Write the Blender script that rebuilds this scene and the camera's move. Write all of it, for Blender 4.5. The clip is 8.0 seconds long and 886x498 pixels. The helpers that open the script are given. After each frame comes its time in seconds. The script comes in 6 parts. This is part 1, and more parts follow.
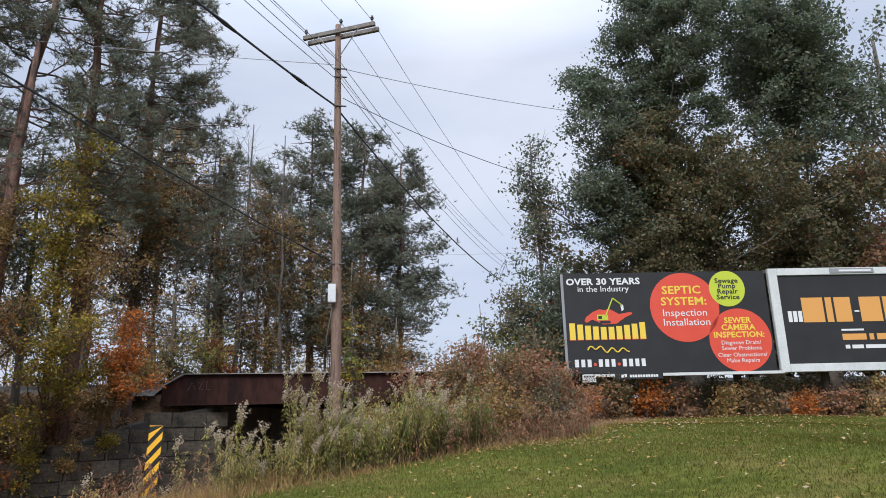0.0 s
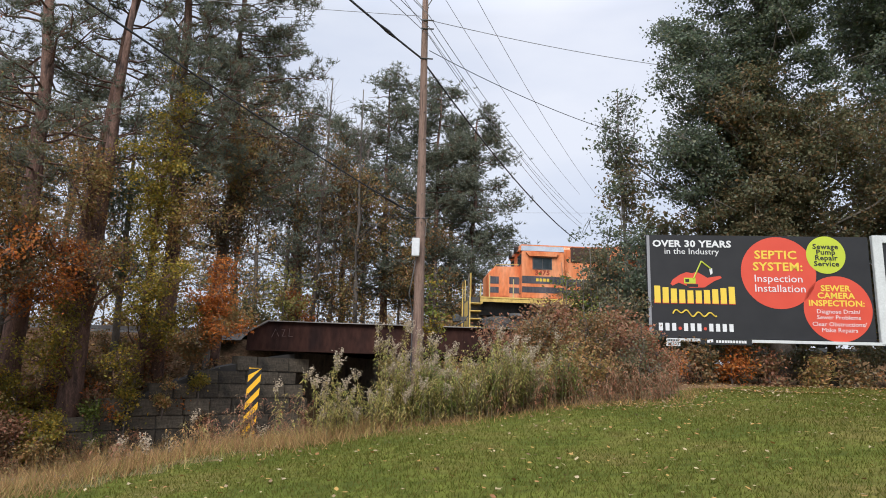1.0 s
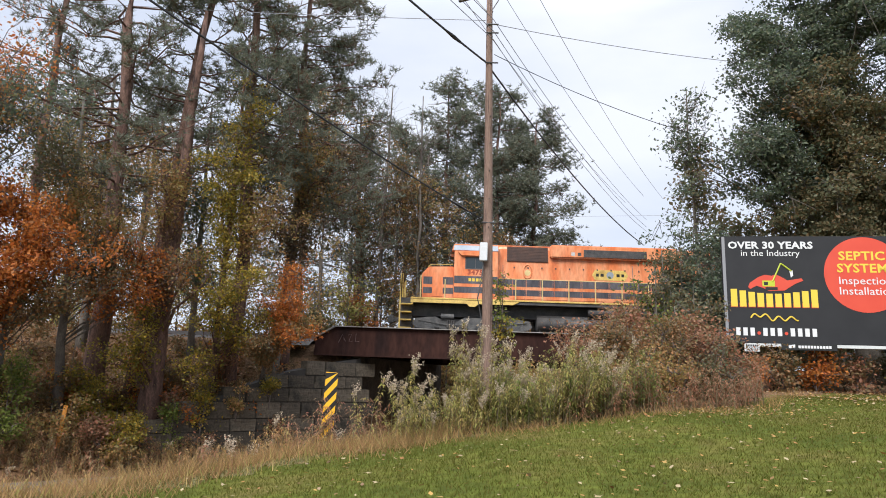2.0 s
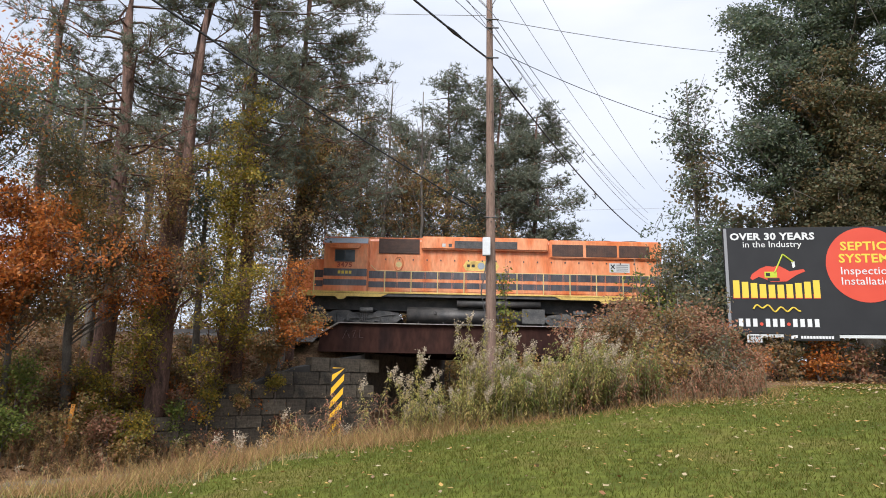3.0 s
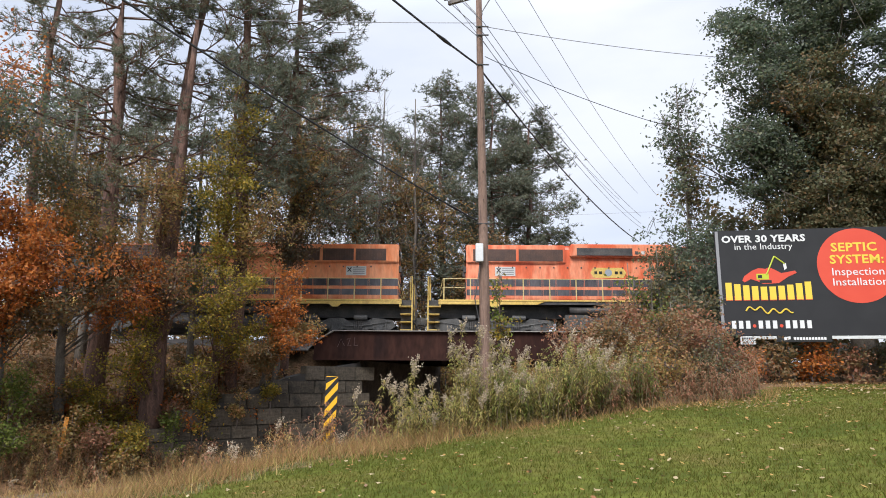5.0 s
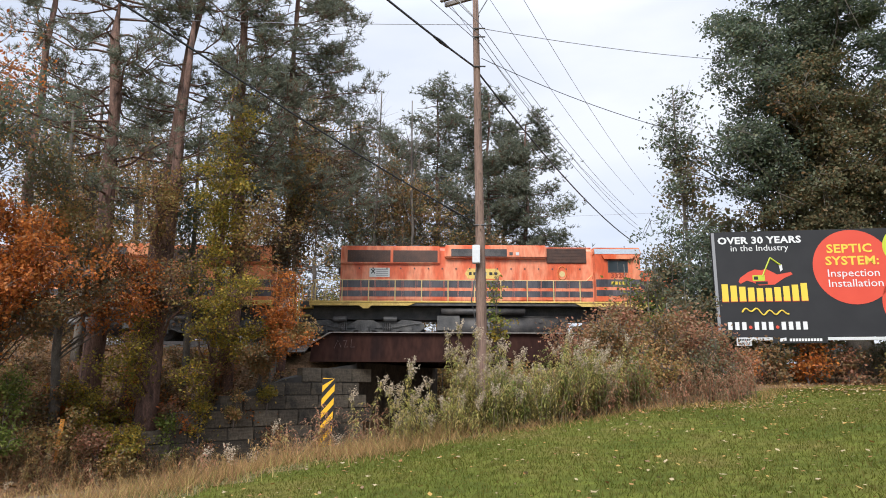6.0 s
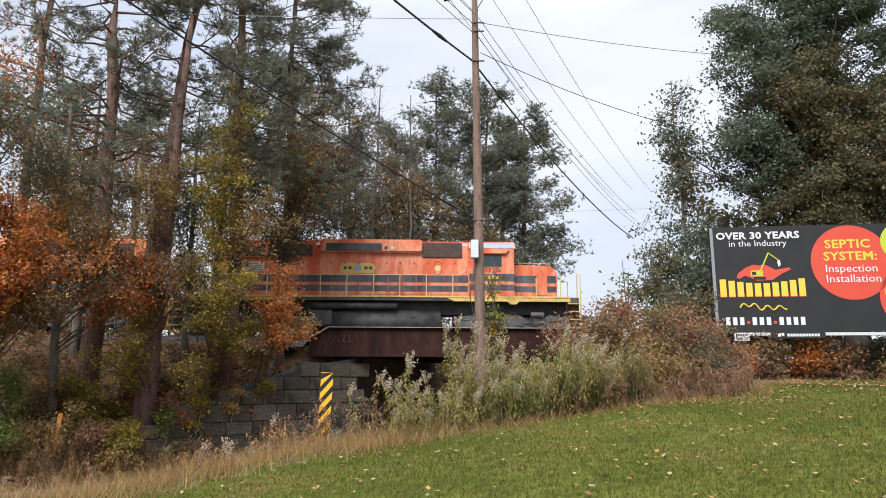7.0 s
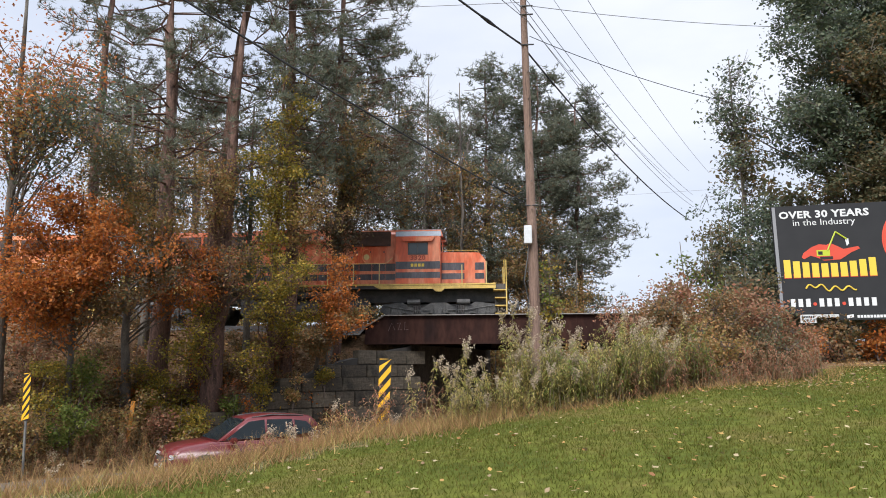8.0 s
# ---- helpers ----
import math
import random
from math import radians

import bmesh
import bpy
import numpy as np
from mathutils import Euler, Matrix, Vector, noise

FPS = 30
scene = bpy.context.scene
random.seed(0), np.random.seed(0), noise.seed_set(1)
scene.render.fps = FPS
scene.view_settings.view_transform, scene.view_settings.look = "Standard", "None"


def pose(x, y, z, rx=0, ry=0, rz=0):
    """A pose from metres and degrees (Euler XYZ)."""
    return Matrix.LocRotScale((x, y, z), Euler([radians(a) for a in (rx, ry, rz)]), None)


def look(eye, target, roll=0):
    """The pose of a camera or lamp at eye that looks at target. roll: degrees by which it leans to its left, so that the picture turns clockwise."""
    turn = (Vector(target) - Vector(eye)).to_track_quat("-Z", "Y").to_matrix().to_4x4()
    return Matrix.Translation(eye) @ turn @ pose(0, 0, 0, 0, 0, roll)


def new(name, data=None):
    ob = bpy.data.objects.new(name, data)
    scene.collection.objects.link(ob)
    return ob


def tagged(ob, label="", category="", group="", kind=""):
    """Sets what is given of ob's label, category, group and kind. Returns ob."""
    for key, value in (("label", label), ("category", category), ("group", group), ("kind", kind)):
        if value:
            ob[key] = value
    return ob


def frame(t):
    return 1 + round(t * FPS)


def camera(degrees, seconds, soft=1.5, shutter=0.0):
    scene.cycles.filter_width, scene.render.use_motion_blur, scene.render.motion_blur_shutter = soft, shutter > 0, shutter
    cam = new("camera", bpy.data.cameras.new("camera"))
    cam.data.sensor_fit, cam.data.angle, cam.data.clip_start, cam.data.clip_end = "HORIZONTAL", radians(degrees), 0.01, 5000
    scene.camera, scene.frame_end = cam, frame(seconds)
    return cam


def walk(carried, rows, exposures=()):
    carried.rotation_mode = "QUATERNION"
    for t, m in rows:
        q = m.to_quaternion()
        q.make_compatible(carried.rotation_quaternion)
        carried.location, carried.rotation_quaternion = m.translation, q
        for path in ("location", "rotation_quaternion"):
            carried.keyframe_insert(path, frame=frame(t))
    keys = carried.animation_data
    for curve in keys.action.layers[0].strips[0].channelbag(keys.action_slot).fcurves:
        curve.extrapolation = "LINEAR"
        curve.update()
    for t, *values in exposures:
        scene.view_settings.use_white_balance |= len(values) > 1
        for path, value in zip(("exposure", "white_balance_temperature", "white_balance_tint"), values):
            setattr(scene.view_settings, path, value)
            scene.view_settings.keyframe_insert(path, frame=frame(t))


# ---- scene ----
# ---- camera ----
cam = camera(67.0, 8.0, 0.95)
PATH = [
    (0.0, (0.898, -0.131, 3.080), -10.57, 14.49, -1.32),
    (0.5, (0.685, -0.124, 3.095), -3.86, 13.11, 0.00),
    (1.0, (0.380, 0.035, 3.051), -4.79, 10.85, 1.54),
    (1.5, (0.183, 0.086, 3.002), -0.33, 13.10, 0.41),
    (1.7, (0.094, 0.118, 3.020), 0.12, 11.87, 1.91),
    (2.8, (-0.050, 0.048, 3.030), -0.23, 10.75, 1.58),
    (3.0, (-0.055, 0.024, 3.000), 0.13, 10.79, 1.16),
    (3.5, (-0.009, 0.025, 3.006), -0.49, 10.67, 0.74),
    (4.0, (-0.021, 0.019, 3.005), -0.59, 10.31, 0.60),
    (4.5, (-0.003, -0.005, 3.007), -0.25, 11.03, 0.30),
    (6.0, (0.012, -0.014, 3.014), -0.56, 11.45, 0.20),
    (6.5, (0.000, 0.000, 3.000), -0.81, 11.16, 0.35),
    (7.0, (0.008, -0.001, 3.003), -0.71, 11.04, 0.27),
    (7.5, (-0.004, -0.005, 3.007), 0.73, 10.85, 0.41),
    (8.0, (-0.045, -0.037, 2.950), 3.77, 10.05, -0.21),
]


def aim(eye, yaw, pitch, roll):
    a, b = radians(yaw), radians(pitch)
    return look(eye, Vector(eye) + Vector((-math.sin(a) * math.cos(b), math.cos(a) * math.cos(b), math.sin(b))), roll)


# darker and cooler at the start, where the bright sky fills the picture
EXPOSURES = [(0.0, 0.1, 5950, 10), (0.5, 0.15, 6100, 10), (1.0, 0.22, 6200, 10), (1.5, 0.42, 6250, 10), (8.0, 0.42, 6250, 10)]
walk(cam, [(t, aim(e, y, p, r)) for t, e, y, p, r in PATH], EXPOSURES)

# ---- light: overcast day ----
world = bpy.data.worlds.new("overcast")
scene.world = world
world.use_nodes = True
wn, wl = world.node_tree.nodes, world.node_tree.links
wn.clear()
w_out, w_bg = wn.new("ShaderNodeOutputWorld"), wn.new("ShaderNodeBackground")
w_sky = wn.new("ShaderNodeTexSky")
w_sky.sky_type, w_sky.sun_disc = "NISHITA", False
w_sky.sun_elevation, w_sky.sun_rotation = radians(38), radians(20)
w_dim = wn.new("ShaderNodeVectorMath")
w_dim.operation = "SCALE"
w_dim.inputs["Scale"].default_value = 0.1
w_co, w_map, w_noise, w_ramp, w_mix = (wn.new("ShaderNode" + k) for k in ("TexCoord", "Mapping", "TexNoise", "ValToRGB", "MixRGB"))
w_map.inputs["Scale"].default_value = (1.0, 1.0, 3.0)
w_map.inputs["Location"].default_value = (0.35, 0.1, 0.2)
w_noise.inputs["Scale"].default_value, w_noise.inputs["Detail"].default_value = 2.2, 5
w_ramp.color_ramp.elements[0].position, w_ramp.color_ramp.elements[1].position = 0.36, 0.62
w_ramp.color_ramp.elements[0].color = (0.53, 0.575, 0.68, 1)
w_ramp.color_ramp.elements[1].color = (0.685, 0.705, 0.765, 1)
w_mix.inputs[0].default_value = 0.9
wl.new(w_co.outputs["Generated"], w_map.inputs["Vector"])
wl.new(w_map.outputs[0], w_noise.inputs["Vector"])
wl.new(w_noise.outputs["Fac"], w_ramp.inputs[0])
wl.new(w_sky.outputs[0], w_dim.inputs[0])
wl.new(w_dim.outputs[0], w_mix.inputs[1])
wl.new(w_ramp.outputs[0], w_mix.inputs[2])
w_sep, w_rise, w_lift = wn.new("ShaderNodeSeparateXYZ"), wn.new("ShaderNodeMapRange"), wn.new("ShaderNodeVectorMath")
w_rise.inputs[1].default_value, w_rise.inputs[2].default_value, w_rise.inputs[3].default_value, w_rise.inputs[4].default_value = 0.5, 1.0, 1.0, 3.8
w_lift.operation = "SCALE"
wl.new(w_co.outputs["Generated"], w_sep.inputs[0])
wl.new(w_sep.outputs["Z"], w_rise.inputs[0])
wl.new(w_mix.outputs[0], w_lift.inputs[0])
wl.new(w_rise.outputs[0], w_lift.inputs["Scale"])
wl.new(w_lift.outputs[0], w_bg.inputs[0])
wl.new(w_bg.outputs[0], w_out.inputs[0])
w_bg.inputs[1].default_value = 1.0
sun = new("sun", bpy.data.lights.new("sun", "SUN"))
sun.data.energy, sun.data.angle, sun.data.color = 3.4, radians(30), (1.0, 0.95, 0.9)
sun.matrix_world = look((0, 0, 50), (Vector((0, 0, 50)) - Vector((-0.3, -0.72, 0.75))))


# ---- materials ----
def mat(name, colours, rough=0.7, metal=0.0, scale=4.0, bump=0.0, bump_scale=40.0, fine=0.0, leaf=0.0, island=False, rand=0.0, stretch=(1, 1, 1), spec=0.5):
    """Colours mixed by noise of that scale, or by leaf; fine grain darkens a little; bump for relief."""
    m = bpy.data.materials.new(name)
    m.use_nodes = True
    n, l = m.node_tree.nodes, m.node_tree.links
    b = n["Principled BSDF"]
    b.inputs["Roughness"].default_value, b.inputs["Metallic"].default_value = rough, metal
    b.inputs["Specular IOR Level"].default_value = spec
    co, mp = n.new("ShaderNodeTexCoord"), n.new("ShaderNodeMapping")
    mp.inputs["Scale"].default_value = stretch
    l.new(co.outputs["Object"], mp.inputs["Vector"])
    ramp = n.new("ShaderNodeValToRGB")
    e = ramp.color_ramp.elements
    for i, c in enumerate(colours):
        pos = i / max(1, len(colours) - 1)
        if not island:
            pos = 0.32 + 0.36 * pos
        el = e[i] if i < 2 else e.new(pos)
        el.position, el.color = pos, (*c, 1)
    if len(colours) == 1:
        e[1].color = (*colours[0], 1)
    ns = n.new("ShaderNodeTexNoise")
    ns.inputs["Scale"].default_value, ns.inputs["Detail"].default_value = scale, 6
    l.new(mp.outputs[0], ns.inputs["Vector"])
    if island:
        geo = n.new("ShaderNodeNewGeometry")
        l.new(geo.outputs["Random Per Island"], ramp.inputs[0])
    else:
        l.new(ns.outputs["Fac"], ramp.inputs[0])
    col = ramp.outputs[0]
    if fine:
        nf = n.new("ShaderNodeTexNoise")
        nf.inputs["Scale"].default_value, nf.inputs["Detail"].default_value = scale * 9, 4
        l.new(mp.outputs[0], nf.inputs["Vector"])
        mr = n.new("ShaderNodeMapRange")
        mr.inputs[1].default_value, mr.inputs[2].default_value = 0.3, 0.7
        mr.inputs[3].default_value, mr.inputs[4].default_value = 1 - fine, 1 + fine
        l.new(nf.outputs["Fac"], mr.inputs[0])
        vm = n.new("ShaderNodeVectorMath")
        vm.operation = "SCALE"
        l.new(col, vm.inputs[0])
        l.new(mr.outputs[0], vm.inputs["Scale"])
        col = vm.outputs[0]
    if rand:
        oi = n.new("ShaderNodeObjectInfo")
        mr = n.new("ShaderNodeMapRange")
        mr.inputs[3].default_value, mr.inputs[4].default_value = 1 - rand, 1 + rand
        l.new(oi.outputs["Random"], mr.inputs[0])
        vm = n.new("ShaderNodeVectorMath")
        vm.operation = "SCALE"
        l.new(col, vm.inputs[0])
        l.new(mr.outputs[0], vm.inputs["Scale"])
        col = vm.outputs[0]
    l.new(col, b.inputs["Base Color"])
    if bump:
        nb = n.new("ShaderNodeTexNoise")
        nb.inputs["Scale"].default_value, nb.inputs["Detail"].default_value = bump_scale, 5
        l.new(mp.outputs[0], nb.inputs["Vector"])
        bp = n.new("ShaderNodeBump")
        bp.inputs["Strength"].default_value, bp.inputs["Distance"].default_value = min(1.0, bump), 0.03
        l.new(nb.outputs["Fac"], bp.inputs["Height"])
        l.new(bp.outputs[0], b.inputs["Normal"])
    if leaf:
        tr, mx = n.new("ShaderNodeBsdfTranslucent"), n.new("ShaderNodeMixShader")
        l.new(col, tr.inputs[0])
        mx.inputs[0].default_value = leaf
        l.new(b.outputs[0], mx.inputs[1])
        l.new(tr.outputs[0], mx.inputs[2])
        l.new(mx.outputs[0], n["Material Output"].inputs[0])
    return m


M = {
    "orange": mat("faded orange paint", [(0.57, 0.098, 0.036), (0.62, 0.130, 0.052), (0.74, 0.28, 0.155), (0.58, 0.108, 0.042)], 0.34, scale=0.9, fine=0.14, stretch=(1.3, 1.3, 0.4), bump=0.08),
    "orange_pale": mat("sun-bleached orange paint", [(0.60, 0.145, 0.042), (0.68, 0.21, 0.075), (0.74, 0.31, 0.15), (0.63, 0.17, 0.055)], 0.36, scale=0.9, fine=0.14, stretch=(1.3, 1.3, 0.4), bump=0.08),
    "rail_paint": mat("weathered pale yellow paint", [(0.55, 0.42, 0.17), (0.62, 0.5, 0.24)], 0.5, scale=2.0, fine=0.12),
    "black_paint": mat("faded black paint", [(0.038, 0.039, 0.046), (0.115, 0.107, 0.115)], 0.25, scale=1.5, fine=0.2, stretch=(1, 1, 0.3)),
    "yellow": mat("safety yellow paint", [(0.570, 0.386, 0.078), (0.644, 0.460, 0.130), (0.414, 0.258, 0.065)], 0.5, scale=2.0, fine=0.15),
    "gray_roof": mat("gray roof paint", [(0.22, 0.26, 0.3), (0.3, 0.33, 0.36)], 0.5, scale=2.0, fine=0.1),
    "grille": mat("brown grille steel", [(0.05, 0.028, 0.022), (0.09, 0.045, 0.03)], 0.6, scale=3.0, fine=0.2),
    "grime": mat("grimy black steel", [(0.032, 0.032, 0.034), (0.088, 0.080, 0.074)], 0.55, scale=2.5, fine=0.3, bump=0.2),
    "truck": mat("dusty dark cast steel", [(0.045, 0.046, 0.047), (0.115, 0.11, 0.103)], 0.6, scale=2.5, fine=0.35, bump=0.25),
    "steel": mat("bright rail steel", [(0.3, 0.29, 0.28)], 0.35, 0.9, scale=3),
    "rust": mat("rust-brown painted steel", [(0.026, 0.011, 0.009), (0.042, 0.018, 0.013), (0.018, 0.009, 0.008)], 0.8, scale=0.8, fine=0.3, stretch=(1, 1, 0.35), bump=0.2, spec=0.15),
    "pale_edge": mat("pale worn flange edge", [(0.32, 0.3, 0.27), (0.18, 0.16, 0.14)], 0.6, scale=3.0, fine=0.2),
    "stone": mat("weathered granite", [(0.050, 0.042, 0.031), (0.092, 0.075, 0.053), (0.034, 0.030, 0.022)], 0.9, scale=1.4, fine=0.35, bump=0.7, bump_scale=14, rand=0.4),
    "mortar": mat("dark joint", [(0.03, 0.028, 0.025), (0.05, 0.045, 0.04)], 0.95, scale=3.0),
    "pole": mat("weathered pole wood", [(0.15, 0.092, 0.066), (0.23, 0.15, 0.112), (0.10, 0.062, 0.048)], 0.85, scale=3.0, fine=0.35, stretch=(6, 6, 0.3), bump=0.6, bump_scale=30),
    "arm": mat("gray crossarm wood", [(0.12, 0.105, 0.095), (0.2, 0.18, 0.16)], 0.85, scale=4.0, fine=0.2, bump=0.3),
    "wire": mat("dark cable", [(0.02, 0.02, 0.022)], 0.6),
    "wire_gray": mat("gray conductor", [(0.27, 0.27, 0.28)], 0.5, 0.3),
    "gray_box": mat("pale gray enamel", [(0.55, 0.56, 0.56), (0.62, 0.63, 0.63)], 0.45, scale=2.0, fine=0.06),
    "vinyl_black": mat("charcoal printed vinyl", [(0.017, 0.017, 0.019), (0.023, 0.023, 0.025)], 0.6, scale=1.5, spec=0.3),
    "vinyl_red": mat("orange-red printed vinyl", [(0.53, 0.055, 0.028), (0.57, 0.066, 0.034)], 0.45, scale=1.5),
    "vinyl_lime": mat("lime printed vinyl", [(0.42, 0.48, 0.03)], 0.45),
    "vinyl_yellow": mat("yellow printed vinyl", [(0.68, 0.48, 0.05)], 0.45),
    "vinyl_white": mat("white printed vinyl", [(0.60, 0.60, 0.60)], 0.45),
    "vinyl_gray": mat("gray edge vinyl", [(0.22, 0.22, 0.23)], 0.45),
    "vinyl_gold": mat("amber printed vinyl", [(0.58, 0.28, 0.07)], 0.45),
    "white_frame": mat("white painted board frame", [(0.46, 0.47, 0.46), (0.55, 0.56, 0.55)], 0.5, scale=2.0, fine=0.08),
    "sign_yellow": mat("reflective yellow sheeting", [(0.78, 0.42, 0.02)], 0.4, fine=0.05),
    "sign_black": mat("sign black", [(0.015, 0.015, 0.015)], 0.4),
    "orange_stake": mat("orange plastic stake", [(0.6, 0.24, 0.03)], 0.6),
    "post": mat("galvanized post", [(0.2, 0.2, 0.19), (0.28, 0.28, 0.26)], 0.5, 0.6, scale=4),
    "asphalt": mat("asphalt", [(0.090, 0.075, 0.060), (0.134, 0.109, 0.084)], 0.9, scale=1.2, fine=0.25, bump=0.4, bump_scale=90),
    "ballast": mat("ballast stone", [(0.060, 0.052, 0.045), (0.120, 0.105, 0.087)], 0.95, scale=9, fine=0.4, bump=1.0, bump_scale=25),
    "tie": mat("creosoted tie", [(0.03, 0.022, 0.018), (0.06, 0.045, 0.035)], 0.9, scale=4, fine=0.3),
    "glass": mat("dark window glass", [(0.03, 0.04, 0.045)], 0.06, spec=0.6),
    "car_red": mat("dark red car paint", [(0.105, 0.014, 0.014), (0.125, 0.019, 0.019)], 0.3, spec=0.5),
    "chrome": mat("chrome", [(0.7, 0.7, 0.7)], 0.15, 1.0),
    "lamp": mat("clear lamp", [(0.42, 0.43, 0.43)], 0.1),
    "tyre": mat("tyre", [(0.02, 0.02, 0.02)], 0.8),
    "bark_pine": mat("pine bark", [(0.089, 0.050, 0.036), (0.167, 0.096, 0.072), (0.053, 0.032, 0.026)], 0.95, scale=5, fine=0.4, stretch=(1, 1, 0.25), bump=0.9, bump_scale=18),
    "bark_gray": mat("gray bark", [(0.075, 0.062, 0.050), (0.145, 0.126, 0.104)], 0.95, scale=5, fine=0.3, stretch=(1, 1, 0.3), bump=0.7, bump_scale=20),
    "twig": mat("bare twig bark", [(0.13, 0.1, 0.085), (0.09, 0.07, 0.06)], 0.9, scale=6),
    "needle": mat("pine needles", [(0.076, 0.098, 0.072), (0.140, 0.160, 0.108), (0.210, 0.205, 0.132), (0.112, 0.130, 0.102)], 0.55, leaf=0.4, island=True),
    "needle_brown": mat("browning pine needles", [(0.112, 0.065, 0.036), (0.075, 0.072, 0.036), (0.165, 0.085, 0.042)], 0.7, leaf=0.35, island=True),
    "oak": mat("dark green oak leaves", [(0.074, 0.106, 0.064), (0.130, 0.163, 0.092), (0.102, 0.120, 0.100), (0.190, 0.192, 0.100)], 0.5, leaf=0.4, island=True, spec=0.35),
    "oak_mixed": mat("oak leaves half turned to brown", [(0.085, 0.108, 0.058), (0.160, 0.118, 0.058), (0.120, 0.135, 0.070), (0.215, 0.122, 0.052), (0.100, 0.110, 0.064), (0.180, 0.172, 0.080)], 0.55, leaf=0.42, island=True, spec=0.3),
    "oak_brown": mat("turning oak leaves", [(0.184, 0.127, 0.055), (0.241, 0.132, 0.055), (0.115, 0.121, 0.050), (0.322, 0.143, 0.050), (0.098, 0.110, 0.055)], 0.6, leaf=0.42, island=True),
    "maple": mat("orange maple leaves", [(0.50, 0.125, 0.030), (0.40, 0.155, 0.036), (0.58, 0.195, 0.036), (0.25, 0.115, 0.036), (0.32, 0.09, 0.03)], 0.6, leaf=0.45, island=True, spec=0.3),
    "yellowgreen": mat("yellow-green leaves", [(0.19, 0.175, 0.032), (0.33, 0.25, 0.037), (0.12, 0.13, 0.03), (0.50, 0.32, 0.042), (0.11, 0.118, 0.03)], 0.6, leaf=0.45, island=True, spec=0.3),
    "green": mat("green shrub leaves", [(0.086, 0.124, 0.029), (0.161, 0.196, 0.044), (0.216, 0.213, 0.058)], 0.55, leaf=0.45, island=True, spec=0.12),
    "olive": mat("olive autumn leaves", [(0.206, 0.186, 0.058), (0.330, 0.240, 0.077), (0.440, 0.217, 0.086), (0.165, 0.152, 0.058)], 0.6, leaf=0.45, island=True),
    "russet": mat("russet shrub leaves", [(0.324, 0.135, 0.080), (0.259, 0.151, 0.080), (0.389, 0.151, 0.085), (0.205, 0.151, 0.070), (0.292, 0.130, 0.075), (0.162, 0.157, 0.060)], 0.7, leaf=0.42, island=True),
    "red": mat("red shrub leaves", [(0.420, 0.042, 0.033), (0.336, 0.072, 0.039), (0.504, 0.120, 0.033)], 0.6, leaf=0.42, island=True),
    "goldenrod": mat("goldenrod leaves", [(0.22, 0.235, 0.06), (0.36, 0.32, 0.095), (0.44, 0.32, 0.13), (0.17, 0.20, 0.058)], 0.7, leaf=0.42, island=True, spec=0.12),
    "plume": mat("gray seed plume", [(0.40, 0.32, 0.22), (0.55, 0.46, 0.34), (0.30, 0.23, 0.15)], 0.95, leaf=0.42, island=True),
    "straw": mat("dry straw grass", [(0.36, 0.215, 0.095), (0.44, 0.285, 0.12), (0.26, 0.145, 0.07), (0.20, 0.155, 0.055), (0.30, 0.15, 0.08)], 0.9, leaf=0.35, island=True, spec=0.12),
    "grass": mat("lawn grass", [(0.060, 0.077, 0.010), (0.082, 0.092, 0.013), (0.106, 0.103, 0.018), (0.134, 0.107, 0.030)], 0.7, leaf=0.42, island=True, spec=0.12),
    "litter": mat("fallen leaves", [(0.34, 0.17, 0.045), (0.20, 0.085, 0.03), (0.40, 0.24, 0.06), (0.11, 0.055, 0.028), (0.40, 0.32, 0.18), (0.15, 0.08, 0.04)], 0.8, leaf=0.15, island=True),
    "tar_wood": mat("dark tarred wood", [(0.035, 0.026, 0.02), (0.06, 0.045, 0.034)], 0.9, scale=3.0, fine=0.3, stretch=(5, 5, 0.3), bump=0.4),
    "faded_mark": mat("faded red-brown lettering", [(0.30, 0.055, 0.025)], 0.5),
    "stem": mat("weed stem", [(0.12, 0.1, 0.05), (0.17, 0.13, 0.075)], 0.9),
}


# ---- mesh tools ----
def part(name, bm, material, parent=None, label="", smooth=False):
    me = bpy.data.meshes.new(name)
    bm.to_mesh(me)
    bm.free()
    me.materials.append(M[material])
    if smooth:
        me.polygons.foreach_set("use_smooth", [True] * len(me.polygons))
    ob = new(name, me)
    ob.parent = parent
    return tagged(ob, label)


def empty(name, label, category, group="", m=None):
    ob = tagged(new(name), label, category, group)
    if m:
        ob.matrix_basis = m
    return ob


def box(bm, x0, x1, y0, y1, z0, z1, bev=0.0):
    vs = bmesh.ops.create_cube(bm, size=1.0)["verts"]
    for v in vs:
        v.co = Vector((x0 + (v.co.x + 0.5) * (x1 - x0), y0 + (v.co.y + 0.5) * (y1 - y0), z0 + (v.co.z + 0.5) * (z1 - z0)))
    if bev:
        es = list({e for v in vs for e in v.link_edges})
        bmesh.ops.bevel(bm, geom=es, offset=bev, segments=2, affect="EDGES", clamp_overlap=True)
    return bm


